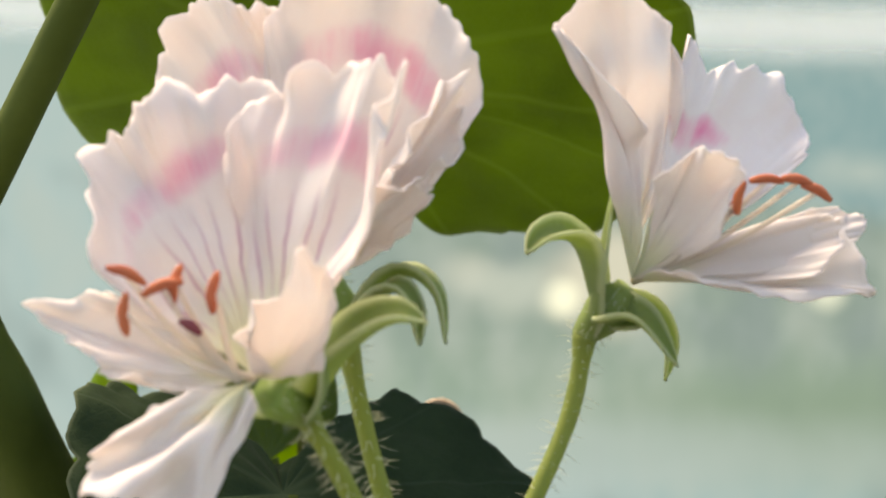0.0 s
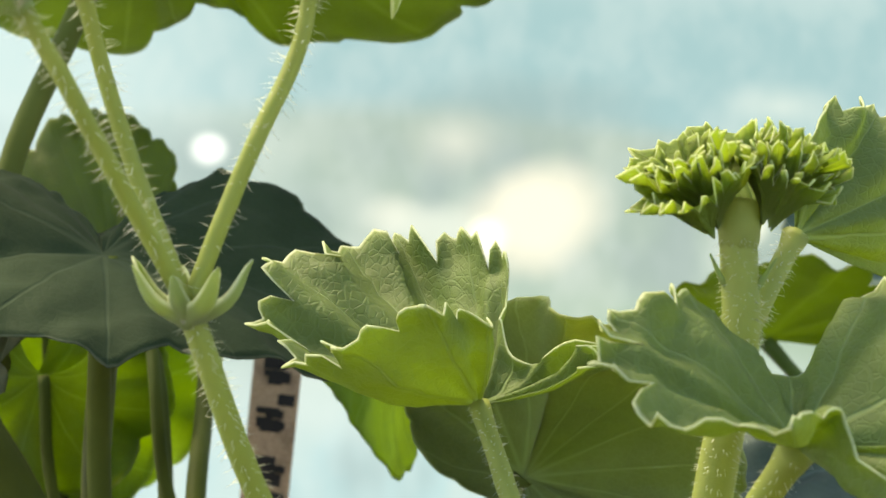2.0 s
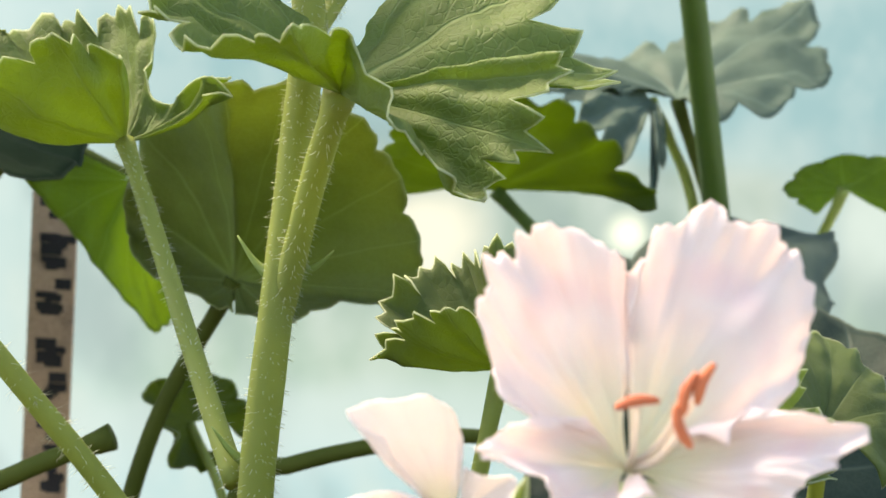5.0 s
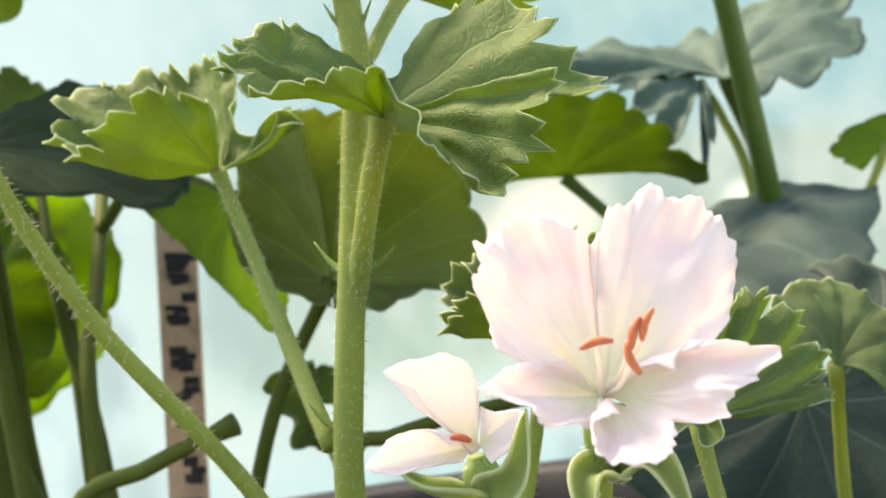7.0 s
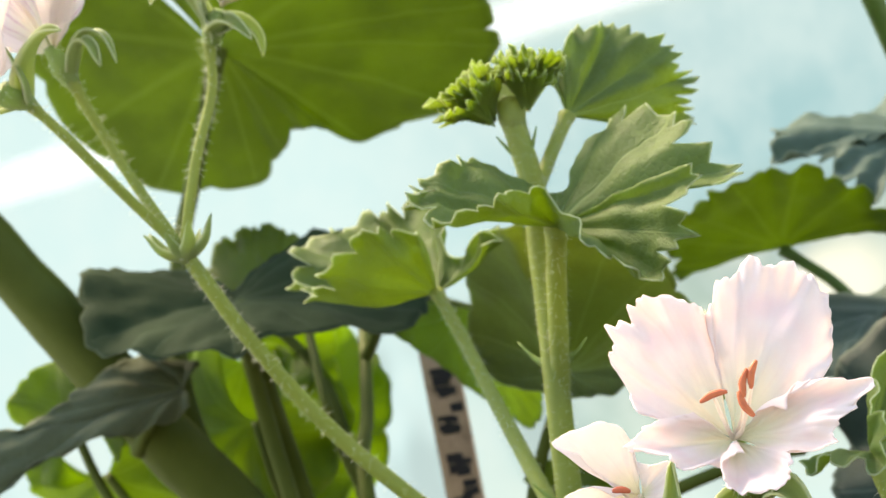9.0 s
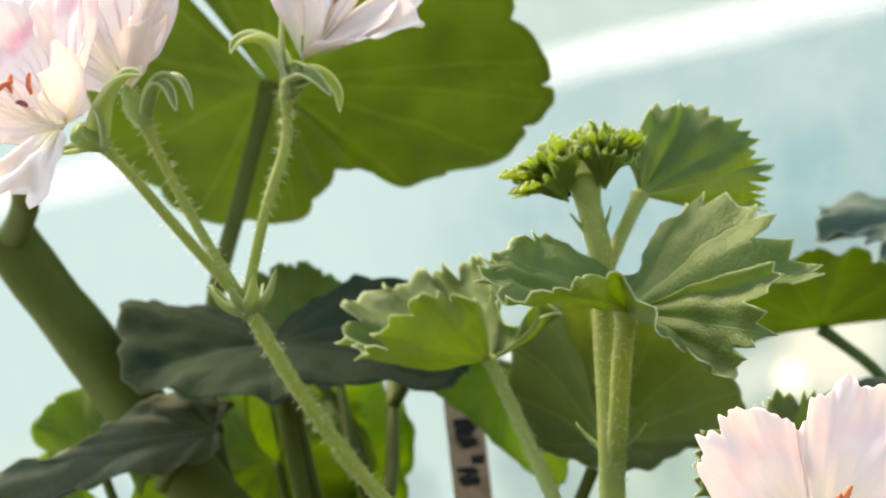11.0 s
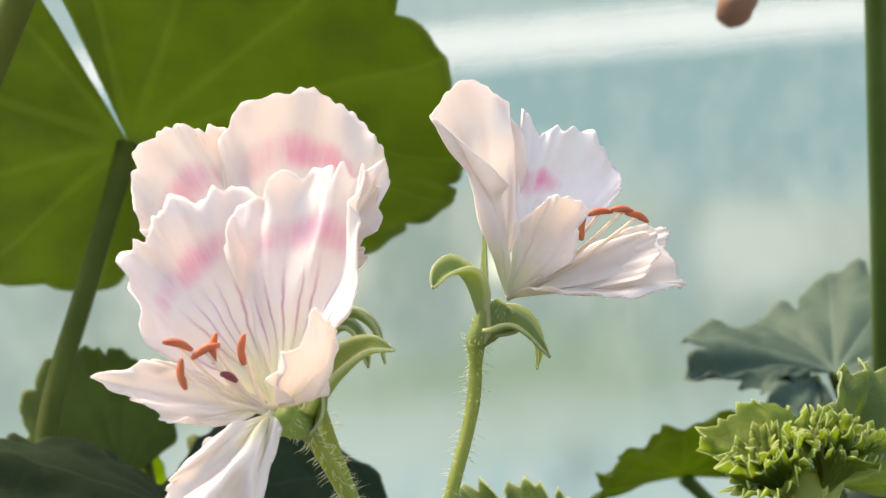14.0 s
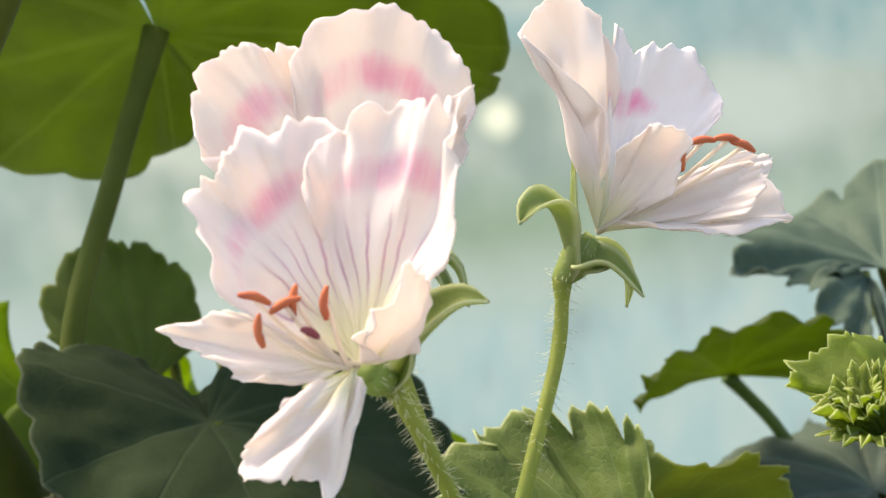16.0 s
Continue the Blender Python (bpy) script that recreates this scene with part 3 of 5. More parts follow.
win = tagged(new("window_1"), "white window frame before a hazy view", "window", kind="structure")
for lo, hi, nm in (((-2.2, 1.24, -0.42), (2.2, 1.30, -0.36), "bottom_rail"), ((-2.2, 1.24, 1.86), (2.2, 1.30, 1.92), "top_rail"), ((-2.2, 1.24, -0.36), (-2.14, 1.30, 1.86), "jamb"), ((2.14, 1.24, -0.36), (2.2, 1.30, 1.86), "jamb")):
    bm = bmesh.new()
    box(bm, lo, hi, 0.004)
    part(nm, bm, M["frame"], win)
bm = bmesh.new()
box(bm, (-1.6, -0.35, -0.34), (1.6, 1.24, -0.30), 0.005)
tagged(part("window_sill", bm, M["sill"]), "wide white painted window sill", "sill", kind="structure")

bm = bmesh.new()
box(bm, (-2.2, 1.24, -1.12), (2.2, 1.36, -0.42))
tagged(part("wall_north", bm, M["frame"]), "plain white wall below the window", "wall", kind="structure")
bm = bmesh.new()
box(bm, (-2.2, -1.6, -1.20), (2.2, 1.36, -1.12))
tagged(part("floor", bm, M["boards"]), "plain brown wooden floor below the sill", "floor", kind="structure")
for x in (-1.55, 1.51):
    for y in (-0.32, 1.16):
        bm = bmesh.new()
        box(bm, (x, y, -1.12), (x + 0.04, y + 0.04, -0.34), 0.003)
        part("sill_leg", bm, M["frame"], bpy.data.objects["window_sill"])

# thin sheet as the rail's blurred band; both posts are unseen, added supports
strip = tagged(new("window_rail"), "white rail across the window, its blur made by transparency, on two added posts", "rail", kind="structure")
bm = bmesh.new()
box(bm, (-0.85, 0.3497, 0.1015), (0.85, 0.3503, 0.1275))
part("bar", bm, M["soft_edged"], strip).data.shade_flat()
for x in (-0.85, 0.85):
    bm = bmesh.new()
    box(bm, (x - 0.006, 0.344, -0.30), (x + 0.006, 0.356, 0.130), 0.001)
    part("added_post", bm, M["frame"], strip)


def make_pot():
    pot = tagged(new("flower_pot"), "large black plastic flower pot on the sill", "pot")
    pot.matrix_basis = Matrix.Translation((0, 0.05, -0.30))
    prof = [(0.0, 0.0), (0.10, 0.0), (0.104, 0.004), (0.134, 0.222), (0.143, 0.229), (0.145, 0.246), (0.142, 0.248), (0.136, 0.246), (0.134, 0.228), (0.128, 0.20)]
    seg = 72
    vs = [(r * math.cos(6.28318 * k / seg), r * math.sin(6.28318 * k / seg), z) for r, z in prof for k in range(seg)]
    fs = [(i * seg + k, i * seg + (k + 1) % seg, (i + 1) * seg + (k + 1) % seg, (i + 1) * seg + k) for i in range(len(prof) - 1) for k in range(seg)]
    me = bpy.data.meshes.new("pot_wall")
    me.from_pydata(vs, [], fs)
    me.shade_smooth()
    ob = part("pot_wall", me, M["pot"], pot)

    def f(u, v):
        a = u * 6.28318
        x, y = 0.130 * v * math.cos(a), 0.130 * v * math.sin(a)
        return Vector((x, y, 0.212 + 0.006 * noise.noise(Vector((x, y, 0)) * 60) + 0.003 * noise.noise(Vector((x, y, 4)) * 220)))

    part("soil", grid_mesh("soil", 97, 40, f), M["soil"], pot)


make_pot()

# ---------------------------------------------------------------- the flowering plant
SOIL = -0.088
gp = plant("geranium", (0, 0, SOIL), "flowering geranium with pale pink blooms and ruffled young leaves")

NODE = Vector((0.0050, -0.0025, -0.0020))
trunk = [(-0.001, 0.002, SOIL - 0.004), (-0.0005, 0.000, -0.06), (0.0001, -0.0017, -0.0336), (0.0022, -0.0025, -0.018), NODE, (0.0074, -0.0030, 0.012), (0.0090, -0.0035, 0.0221), (0.0088, -0.0030, 0.0325)]
stalk(gp, "main_stem", trunk, 0.0021, 0.0018, hairs=1900, hl=0.0009, seed=3, n=60, seg=16)
for a, b in ((NODE + Vector((-0.0018, 0, -0.002)), Vector((0.0001, -0.0015, 0.0004))), (NODE + Vector((0.0018, 0, -0.002)), Vector((0.0105, -0.0041, -0.0018))), (Vector((-0.0005, -0.002, -0.024)), Vector((-0.0036, -0.003, -0.0200))), (Vector((0.0084, -0.0035, 0.0265)), Vector((0.0060, -0.0045, 0.0305))), (Vector((0.0092, -0.0035, 0.0260)), Vector((0.0122, -0.0045, 0.0302)))):
    sp = part("stipule", tube([a, (a + b) / 2 + Vector((0, 0, -0.0004)), b], 0.0006, 0.0001, 8, 6), M["sepal"], gp, "", Matrix.Identity(4))

# leaf one, the cupped one over the second node
lobed(gp, (-0.0150, 0.0261, 0.0130), [(-0.0020, 0.0200, 0.0182), (-0.0024, 0.0225, 0.0208), (-0.0112, 0.0275, 0.0180), (-0.0119, 0.0359, 0.0289), (-0.0165, 0.0420, 0.0312), (-0.0245, 0.0470, 0.0306), (-0.0301, 0.0430, 0.0305), (-0.0386, 0.0360, 0.0292), (-0.0397, 0.0300, 0.0223), (-0.0350, 0.0220, 0.0183), (-0.0296, 0.0130, 0.0213), (-0.0206, 0.0110, 0.0249), (-0.0150, 0.0170, 0.0233)], "young",
      [(-0.0015, -0.001, -0.0265), (-0.0065, 0.009, -0.012), (-0.0118, 0.020, 0.004)], (0.0013, 0.0010), 350, "cupped young leaf with a toothed edge", 11, teeth=3, tooth=0.075, notch=0.15, bow=-0.06, pleat=0.10, rumple=0.10)
# leaf two, on the stalk that leaves at the upper node
lobed(gp, (0.0123, -0.0165, 0.0140), [(0.0379, -0.0223, 0.0148), (0.0321, -0.0155, 0.0251), (0.0219, -0.0031, 0.0283), (0.0128, -0.0085, 0.0195), (0.0033, -0.0121, 0.0275), (-0.0033, -0.0192, 0.0263), (-0.0058, -0.0250, 0.0222), (-0.0009, -0.0314, 0.0188), (0.0083, -0.0360, 0.0178), (0.0140, -0.0285, 0.0190), (0.0172, -0.0320, 0.0095), (0.0254, -0.0300, 0.0036), (0.0304, -0.0310, 0.0070), (0.0335, -0.0300, 0.0140)], "young",
      [NODE + Vector((-0.0012, 0.0002, -0.008)), NODE + Vector((0.0004, -0.0010, -0.003)), (0.0088, -0.0090, 0.0055)], (0.0015, 0.0014), 300, "large wavy young leaf with a toothed edge", 5, teeth=3, tooth=0.09, notch=0.10, bow=0.02, pleat=0.09, rumple=0.10, frill=0.02)
# leaf three, the upright fan beside the crown
lobed(gp, (0.0158, 0.0068, 0.0319), [(0.0326, 0.0216, 0.0280), (0.0350, 0.0180, 0.0330), (0.0333, 0.0180, 0.0390), (0.0262, 0.0167, 0.0452), (0.0200, 0.0110, 0.0450), (0.0158, 0.0085, 0.0400)], "young",
      [(0.0095, -0.002, 0.0215), (0.0122, 0.002, 0.0262)], (0.0010, 0.0011), 120, "upright fan-shaped young leaf", 8, teeth=4, tooth=0.14, notch=0.12, bow=0.05, pleat=0.09, rumple=0.09, facing=(0, -1, 0))

# crown of bud leaves: two rosettes side by side on the stem's end
rng = random.Random(21)
crown = part("crown", tube([(0.0088, -0.0030, 0.0310), (0.0089, -0.003, 0.0328), (0.0090, -0.002, 0.0345)], 0.0018, 0.0024, 8, 10), M["stem"], gp, "tight crown of toothed bud leaves", Matrix.Identity(4))


def rosette(at, axis, size, seed):
    """A bud of small toothed leaves in rings round its axis, the outer ones lying out, the inner ones upright."""
    at = Vector(at)
    stand = basis(at, axis, (0, -1, 0.3)).to_3x3()
    for count, tilt, R, wide, first in ((4, 54, 0.0074, 21, 0.5), (4, 37, 0.0074, 20, 1.2), (3, 21, 0.0070, 18, 0.1), (3, 9, 0.0060, 15, 0.9)):
        for k in range(count):
            a = first + 6.2832 * (k + rng.uniform(-0.14, 0.14)) / count
            e = radians(tilt + rng.uniform(-9, 9))
            out = stand @ Vector((math.cos(a), 0, math.sin(a)))
            up = stand @ Vector((0, 1, 0))
            way = out * math.sin(e) + up * math.cos(e)
            face = up * math.sin(e) - out * math.cos(e)
            at_leaf = at + out * 0.0006 + up * (0.0016 * (1 - tilt / 70) + rng.uniform(-0.0005, 0.0007))
            turn = basis(at_leaf, way, face)
            grow = R * size * rng.uniform(0.82, 1.10)
            tips = [turn @ (Vector((math.sin(radians(w * wide)), math.cos(radians(w * wide)), 0.20 * abs(w) + 0.05)) * grow * rng.uniform(0.92, 1.08) * (1 - 0.05 * abs(w))) for w in (-1.6, -1.1, -0.55, 0, 0.55, 1.1, 1.6)]
            ob = part("bud_leaf", lobed_mesh(at_leaf, tips, notch=0.17, teeth=1, tooth=0.10, bow=0.08, pleat=0.06, rumple=0.10, frill=0.06, seed=seed + k + count * 9, nr=9, facing=face), M["bud"], crown, "", Matrix.Translation(at_leaf))
            thick(ob, 0.0002)


rosette((0.0064, -0.0044, 0.0322), (-0.40, -0.18, 0.88), 1.14, 70)
rosette((0.0112, -0.0036, 0.0328), (0.26, -0.12, 0.94), 1.14, 170)
back_leaf = [(0.0024, 0.0060, 0.0362), (-0.0007, 0.0080, 0.0379), (0.0003, 0.0090, 0.0401), (0.0059, 0.0105, 0.0426), (0.0092, 0.0109, 0.0428), (0.0134, 0.0150, 0.0406)]
ob = part("bud_leaf", lobed_mesh((0.0112, 0.0010, 0.0335), back_leaf, notch=0.10, teeth=2, tooth=0.10, bow=0.05, pleat=0.08, rumple=0.08, seed=9, facing=(0, -1, 0.3)), M["bud"], crown, "", Matrix.Translation((0.0112, 0.0010, 0.0335)))
thick(ob, 0.0002)

# leaf four, low and dark beside the front blooms
lobed(gp, (0.0287, 0.0090, -0.0161), [(0.0407, 0.0100, -0.0104), (0.0385, 0.0180, -0.0051), (0.0345, 0.0200, -0.0028), (0.0292, 0.0165, -0.0016), (0.0255, 0.0190, -0.0033), (0.0203, 0.0180, -0.0041), (0.0155, 0.0135, -0.0076), (0.0147, 0.0100, -0.0135), (0.0174, 0.0030, -0.0099), (0.0223, 0.0000, -0.0085), (0.0280, 0.0010, -0.0088)], "mid",
      [(0.002, 0.003, SOIL), (0.020, 0.008, -0.045)], (0.0011, 0.001), 100, "small cupped leaf low on the plant", 17, teeth=3, tooth=0.10, notch=0.14, bow=-0.05, pleat=0.11)

# ---- umbel with three blooms
UMB = Vector((-0.0407, -0.0191, 0.0262))
stalk(gp, "flower_stalk", [(-0.0005, 0.001, -0.058), (-0.0118, -0.0015, -0.0319), (-0.0277, -0.0080, -0.0072), (-0.0355, -0.0140, 0.0100), UMB], 0.0013, 0.0011, hairs=900, hl=0.0013, seed=31, n=46)
for k in range(7):
    a = k * 0.9
    d = Vector((math.cos(a), math.sin(a), 0))
    w = (1.45, 1.0, 1.2, 1.5, 1.3, 1.0, 1.25)[k]
    sepal(gp, [UMB + Vector((0, 0, -0.0020)), UMB + d * 0.0026 * w + Vector((0, 0, 0.0002)), UMB + d * 0.0038 * w + Vector((0, 0, 0.0028 * w))], 0.0029 * w, k, (-d.x, -d.y, 0.4)).name = "bract"


def bloom(neck, throat, ped, label, reach=0.15):
    """The calyx of a bloom, with its stalk; petals, sepals and stamens hang on it."""
    neck, throat = Vector(neck), Vector(throat)
    d = (throat - neck)
    pts = [neck, neck + d * 0.35, neck + d * 0.7, throat + d * reach]
    prof = lambda s: 0.8 + 0.6 * math.sin(math.pi * min(1, s * 1.1)) ** 1.2
    calyx = part("flower", tube(pts, 0.0012, 0.0014, 14, 14, 0.08, 2, prof), M["sepal"], gp if ped is not None and ped[0] != "front" else fp, label, Matrix.Identity(4))
    part("calyx_hairs", hair_mesh(pts, 0.0014, 0.0017, 90, 0.0010, int(abs(neck.x) * 9999)), M["hair"], calyx, "", Matrix.Identity(4))
    if ped:
        pp = [Vector(p) for p in ped if p != "front"] + [neck + d * 0.1]
        part("flower_stem", tube(pp, 0.00080, 0.00075, 30, 10, 0.05, 1, lambda s: 1 + 0.5 * max(0, s - 0.88) / 0.12), M["stem"], calyx, "", Matrix.Identity(4))
        part("stem_hairs", hair_mesh(pp, 0.00085, 0.0009, 200, 0.0015, int(abs(neck.z) * 9999)), M["hair"], calyx, "", Matrix.Identity(4))
    return calyx


# bloom A, open towards the window's left and the room
A = (-0.0550, -0.0395, 0.0534)
fa = bloom((-0.0516, -0.0338, 0.0503), A, [UMB, (-0.0458, -0.0262, 0.0374), (-0.0492, -0.0312, 0.0452)], "pale pink geranium bloom with magenta blotches", -0.25)
AX = Vector((-0.35, -0.85, 0.35))
rim_petal(fa, A, [(-0.0667, -0.0405, 0.0613), (-0.0683, -0.0349, 0.0671), (-0.0669, -0.0345, 0.0707), (-0.0647, -0.0340, 0.0723), (-0.0624, -0.0335, 0.0741), (-0.0588, -0.0328, 0.0753), (-0.0539, -0.0345, 0.0737), (-0.0517, -0.0370, 0.0706)], "upper", "upper petal with a pink blotch", bow=0.06, ruffle=0.11, crumple=0.08, frill=0.045, claw=0.55, seed=1, facing=AX)
rim_petal(fa, A, [(-0.0584, -0.0355, 0.0691), (-0.0564, -0.0355, 0.0733), (-0.0533, -0.0370, 0.0754), (-0.0489, -0.0393, 0.0761), (-0.0466, -0.0410, 0.0760), (-0.0451, -0.0440, 0.0739), (-0.0457, -0.0469, 0.0698), (-0.0487, -0.0475, 0.0630)], "upper", "upper petal with a pink blotch", bow=0.06, ruffle=0.11, crumple=0.08, frill=0.045, claw=0.6, seed=2, facing=AX)
rim_petal(fa, A, [(-0.0633, -0.0385, 0.0586), (-0.0673, -0.0380, 0.0592), (-0.0714, -0.0376, 0.0578), (-0.0686, -0.0390, 0.0559), (-0.0666, -0.0400, 0.0541), (-0.0645, -0.0400, 0.0529), (-0.0599, -0.0400, 0.0530)], "lower", bow=0.05, ruffle=0.10, crumple=0.07, frill=0.04, claw=0.35, seed=3, facing=(0.1, -0.7, 0.75))
rim_petal(fa, A, [(-0.0614, -0.0410, 0.0514), (-0.0641, -0.0430, 0.0494), (-0.0659, -0.0440, 0.0478), (-0.0661, -0.0443, 0.0451), (-0.0631, -0.0470, 0.0456), (-0.0608, -0.0450, 0.0449), (-0.0594, -0.0450, 0.0423), (-0.0568, -0.0430, 0.0473), (-0.0547, -0.0410, 0.0514)], "lower", bow=-0.04, ruffle=0.16, crumple=0.16, frill=0.07, claw=0.4, seed=4, facing=(-0.3, -0.8, 0.3))
rim_petal(fa, A, [(-0.0553, -0.0430, 0.0544), (-0.0555, -0.0464, 0.0580), (-0.0537, -0.0480, 0.0596), (-0.0498, -0.0480, 0.0616), (-0.0490, -0.0455, 0.0599), (-0.0507, -0.0415, 0.0552)], "lower", bow=0.10, ruffle=0.17, crumple=0.12, frill=0.05, claw=0.4, seed=5, facing=(-0.84, -0.45, 0.25))
for k, (t, ln) in enumerate((((-0.0576, -0.0425, 0.0596), (0.1, 0, 1)), ((-0.0603, -0.0425, 0.0600), (0.15, 0.1, 1)), ((-0.0612, -0.0430, 0.0598), (0.8, 0, 0.3)), ((-0.0638, -0.0430, 0.0606), (1, 0.1, -0.4)), ((-0.0635, -0.0440, 0.0580), (-0.05, 0, 1)))):
    stamen(fa, Vector(A) + Vector((-0.001, -0.001, 0)), t, k, 0.0030, ln)
stamen(fa, Vector(A), (-0.0593, -0.0425, 0.0571), 9, 0.0018, (1, 0, -0.6), "stigma")
N = Vector((-0.0516, -0.0338, 0.0505))
sepal(fa, [N, (-0.0484, -0.0375, 0.0555), (-0.0455, -0.0388, 0.0578), (-0.0429, -0.0392, 0.0578)], 0.0070, 1, (-0.3, -0.5, 1))
sepal(fa, [N, (-0.0500, -0.0385, 0.0535), (-0.0515, -0.0400, 0.0590)], 0.0030, 2, (-0.9, -0.3, 0))
sepal(fa, [N, (-0.0560, -0.0345, 0.0505), (-0.0598, -0.0345, 0.0512)], 0.0044, 3, (0, -0.5, 0.8))

# bloom B, behind it
Bt = (-0.0517, -0.0200, 0.0600)
fb = bloom((-0.0500, -0.0195, 0.0545), Bt, [UMB, (-0.0449, -0.0178, 0.0362), (-0.0479, -0.0182, 0.0455)], "pale pink geranium bloom behind another")
BX = Vector((-0.2, -0.95, 0.2))
rim_petal(fb, Bt, [(-0.0634, -0.0190, 0.0707), (-0.0666, -0.0175, 0.0734), (-0.0667, -0.0165, 0.0779), (-0.0646, -0.0190, 0.0811), (-0.0615, -0.0207, 0.0824), (-0.0586, -0.0210, 0.0816), (-0.0555, -0.0212, 0.0814)], "upper", "upper petal with a pink blotch", bow=0.06, ruffle=0.07, crumple=0.07, claw=0.45, seed=36, facing=BX)
rim_petal(fb, Bt, [(-0.0574, -0.0208, 0.0758), (-0.0568, -0.0212, 0.0802), (-0.0545, -0.0213, 0.0837), (-0.0487, -0.0213, 0.0852), (-0.0452, -0.0213, 0.0838), (-0.0421, -0.0210, 0.0810), (-0.0401, -0.0207, 0.0778), (-0.0397, -0.0205, 0.0734), (-0.0426, -0.0215, 0.0690)], "upper", "upper petal with a pink blotch", bow=0.05, ruffle=0.06, crumple=0.04, frill=0.03, claw=0.45, seed=7, facing=BX)
rim_petal(fb, Bt, [(-0.0460, -0.0290, 0.0675), (-0.0443, -0.0275, 0.0712), (-0.0422, -0.0262, 0.0755), (-0.0411, -0.0258, 0.0753), (-0.0415, -0.0250, 0.0720), (-0.0438, -0.0250, 0.0693), (-0.0438, -0.0250, 0.0671)], "lower", bow=0.06, ruffle=0.09, crumple=0.09, frill=0.05, claw=0.3, seed=8, facing=(0.5, -0.8, 0.1))
rim_petal(fb, Bt, [(-0.0485, -0.0300, 0.0665), (-0.0464, -0.0290, 0.0670), (-0.0440, -0.0270, 0.0680), (-0.0439, -0.0255, 0.0660), (-0.0466, -0.0245, 0.0635), (-0.0488, -0.0235, 0.0621)], "lower", bow=0.06, ruffle=0.09, crumple=0.08, frill=0.05, claw=0.3, seed=12, facing=(0.6, -0.7, 0.1))
petal_tips = [(-0.0560, -0.0270, 0.0615), (-0.0610, -0.0235, 0.0640), (-0.0610, -0.0200, 0.0680)]
rim_petal(fb, Bt, petal_tips, "lower", bow=0.06, ruffle=0.05, crumple=0.04, claw=0.3, seed=9, facing=(0, -0.4, 0.9))
N = Vector((-0.0500, -0.0195, 0.0550))
sepal(fb, [N, (-0.0462, -0.0205, 0.0602), (-0.0432, -0.0215, 0.0592), (-0.0420, -0.0219, 0.0551)], 0.0040, 4, (0, 0, 1))
sepal(fb, [N, (-0.0465, -0.0225, 0.0592), (-0.0446, -0.0232, 0.0578), (-0.0440, -0.0235, 0.0550)], 0.0034, 5, (0, -0.3, 1))

# bloom C, in profile
Ct = (-0.0268, -0.0135, 0.0602)
fc = bloom((-0.0309, -0.0120, 0.0552), Ct, [UMB, (-0.0358, -0.0168, 0.0390), (-0.0318, -0.0133, 0.0485)], "pale pink geranium bloom seen from the side", -0.1)
rim_petal(fc, Ct, [(-0.0268, -0.0150, 0.0713), (-0.0290, -0.0165, 0.0752), (-0.0326, -0.0178, 0.0797), (-0.0338, -0.0180, 0.0812), (-0.0318, -0.0162, 0.0836), (-0.0280, -0.0143, 0.0842), (-0.0240, -0.0122, 0.0826), (-0.0230, -0.0115, 0.0790), (-0.0233, -0.0115, 0.0721)], "lower", "upper petal seen from outside", bow=0.05, ruffle=0.14, crumple=0.14, claw=0.25, flare=3.2, seed=12, facing=(-0.3, -0.9, 0.2))
rim_petal(fc, Ct, [(-0.0233, -0.0095, 0.0720), (-0.0226, -0.0107, 0.0811), (-0.0208, -0.0105, 0.0784), (-0.0181, -0.0105, 0.0790), (-0.0148, -0.0110, 0.0772), (-0.0126, -0.0120, 0.0738), (-0.0126, -0.0125, 0.0711), (-0.0159, -0.0130, 0.0681)], "outer", "upper petal with a small pink blotch", bow=0.03, ruffle=0.05, crumple=0.03, frill=0.03, claw=0.5, seed=13, facing=(0.2, -0.9, 0.2))
rim_petal(fc, Ct, [(-0.0255, -0.0195, 0.0688), (-0.0234, -0.0220, 0.0705), (-0.0220, -0.0232, 0.0714), (-0.0194, -0.0235, 0.0697), (-0.0198, -0.0225, 0.0675), (-0.0203, -0.0205, 0.0640)], "lower", bow=0.10, ruffle=0.05, crumple=0.04, claw=0.6, seed=14, facing=(-0.2, -0.8, 0.4))
rim_petal(fc, Ct, [(-0.0175, -0.0130, 0.0634), (-0.0122, -0.0118, 0.0666), (-0.0078, -0.0113, 0.0664), (-0.0079, -0.0125, 0.0645), (-0.0113, -0.0140, 0.0620)], "lower", bow=0.04, ruffle=0.06, crumple=0.03, claw=0.8, seed=15, facing=(-0.1, -0.8, 0.6))
rim_petal(fc, Ct, [(-0.0121, -0.0158, 0.0655), (-0.0098, -0.0155, 0.0656), (-0.0078, -0.0172, 0.0612), (-0.0080, -0.0178, 0.0598), (-0.0136, -0.0195, 0.0592), (-0.0191, -0.0195, 0.0601), (-0.0234, -0.0180, 0.0608)], "lower", bow=-0.06, ruffle=0.06, crumple=0.04, claw=0.75, seed=16, facing=(0, -0.7, 0.5))
rim_petal(fc, Ct, [(-0.0124, -0.0172, 0.0617), (-0.0122, -0.0170, 0.0659), (-0.0106, -0.0172, 0.0660), (-0.0103, -0.0185, 0.0640), (-0.0126, -0.0195, 0.0613)], "lower", bow=0.05, ruffle=0.05, crumple=0.03, claw=0.5, seed=18, facing=(0.2, -0.9, 0.1))
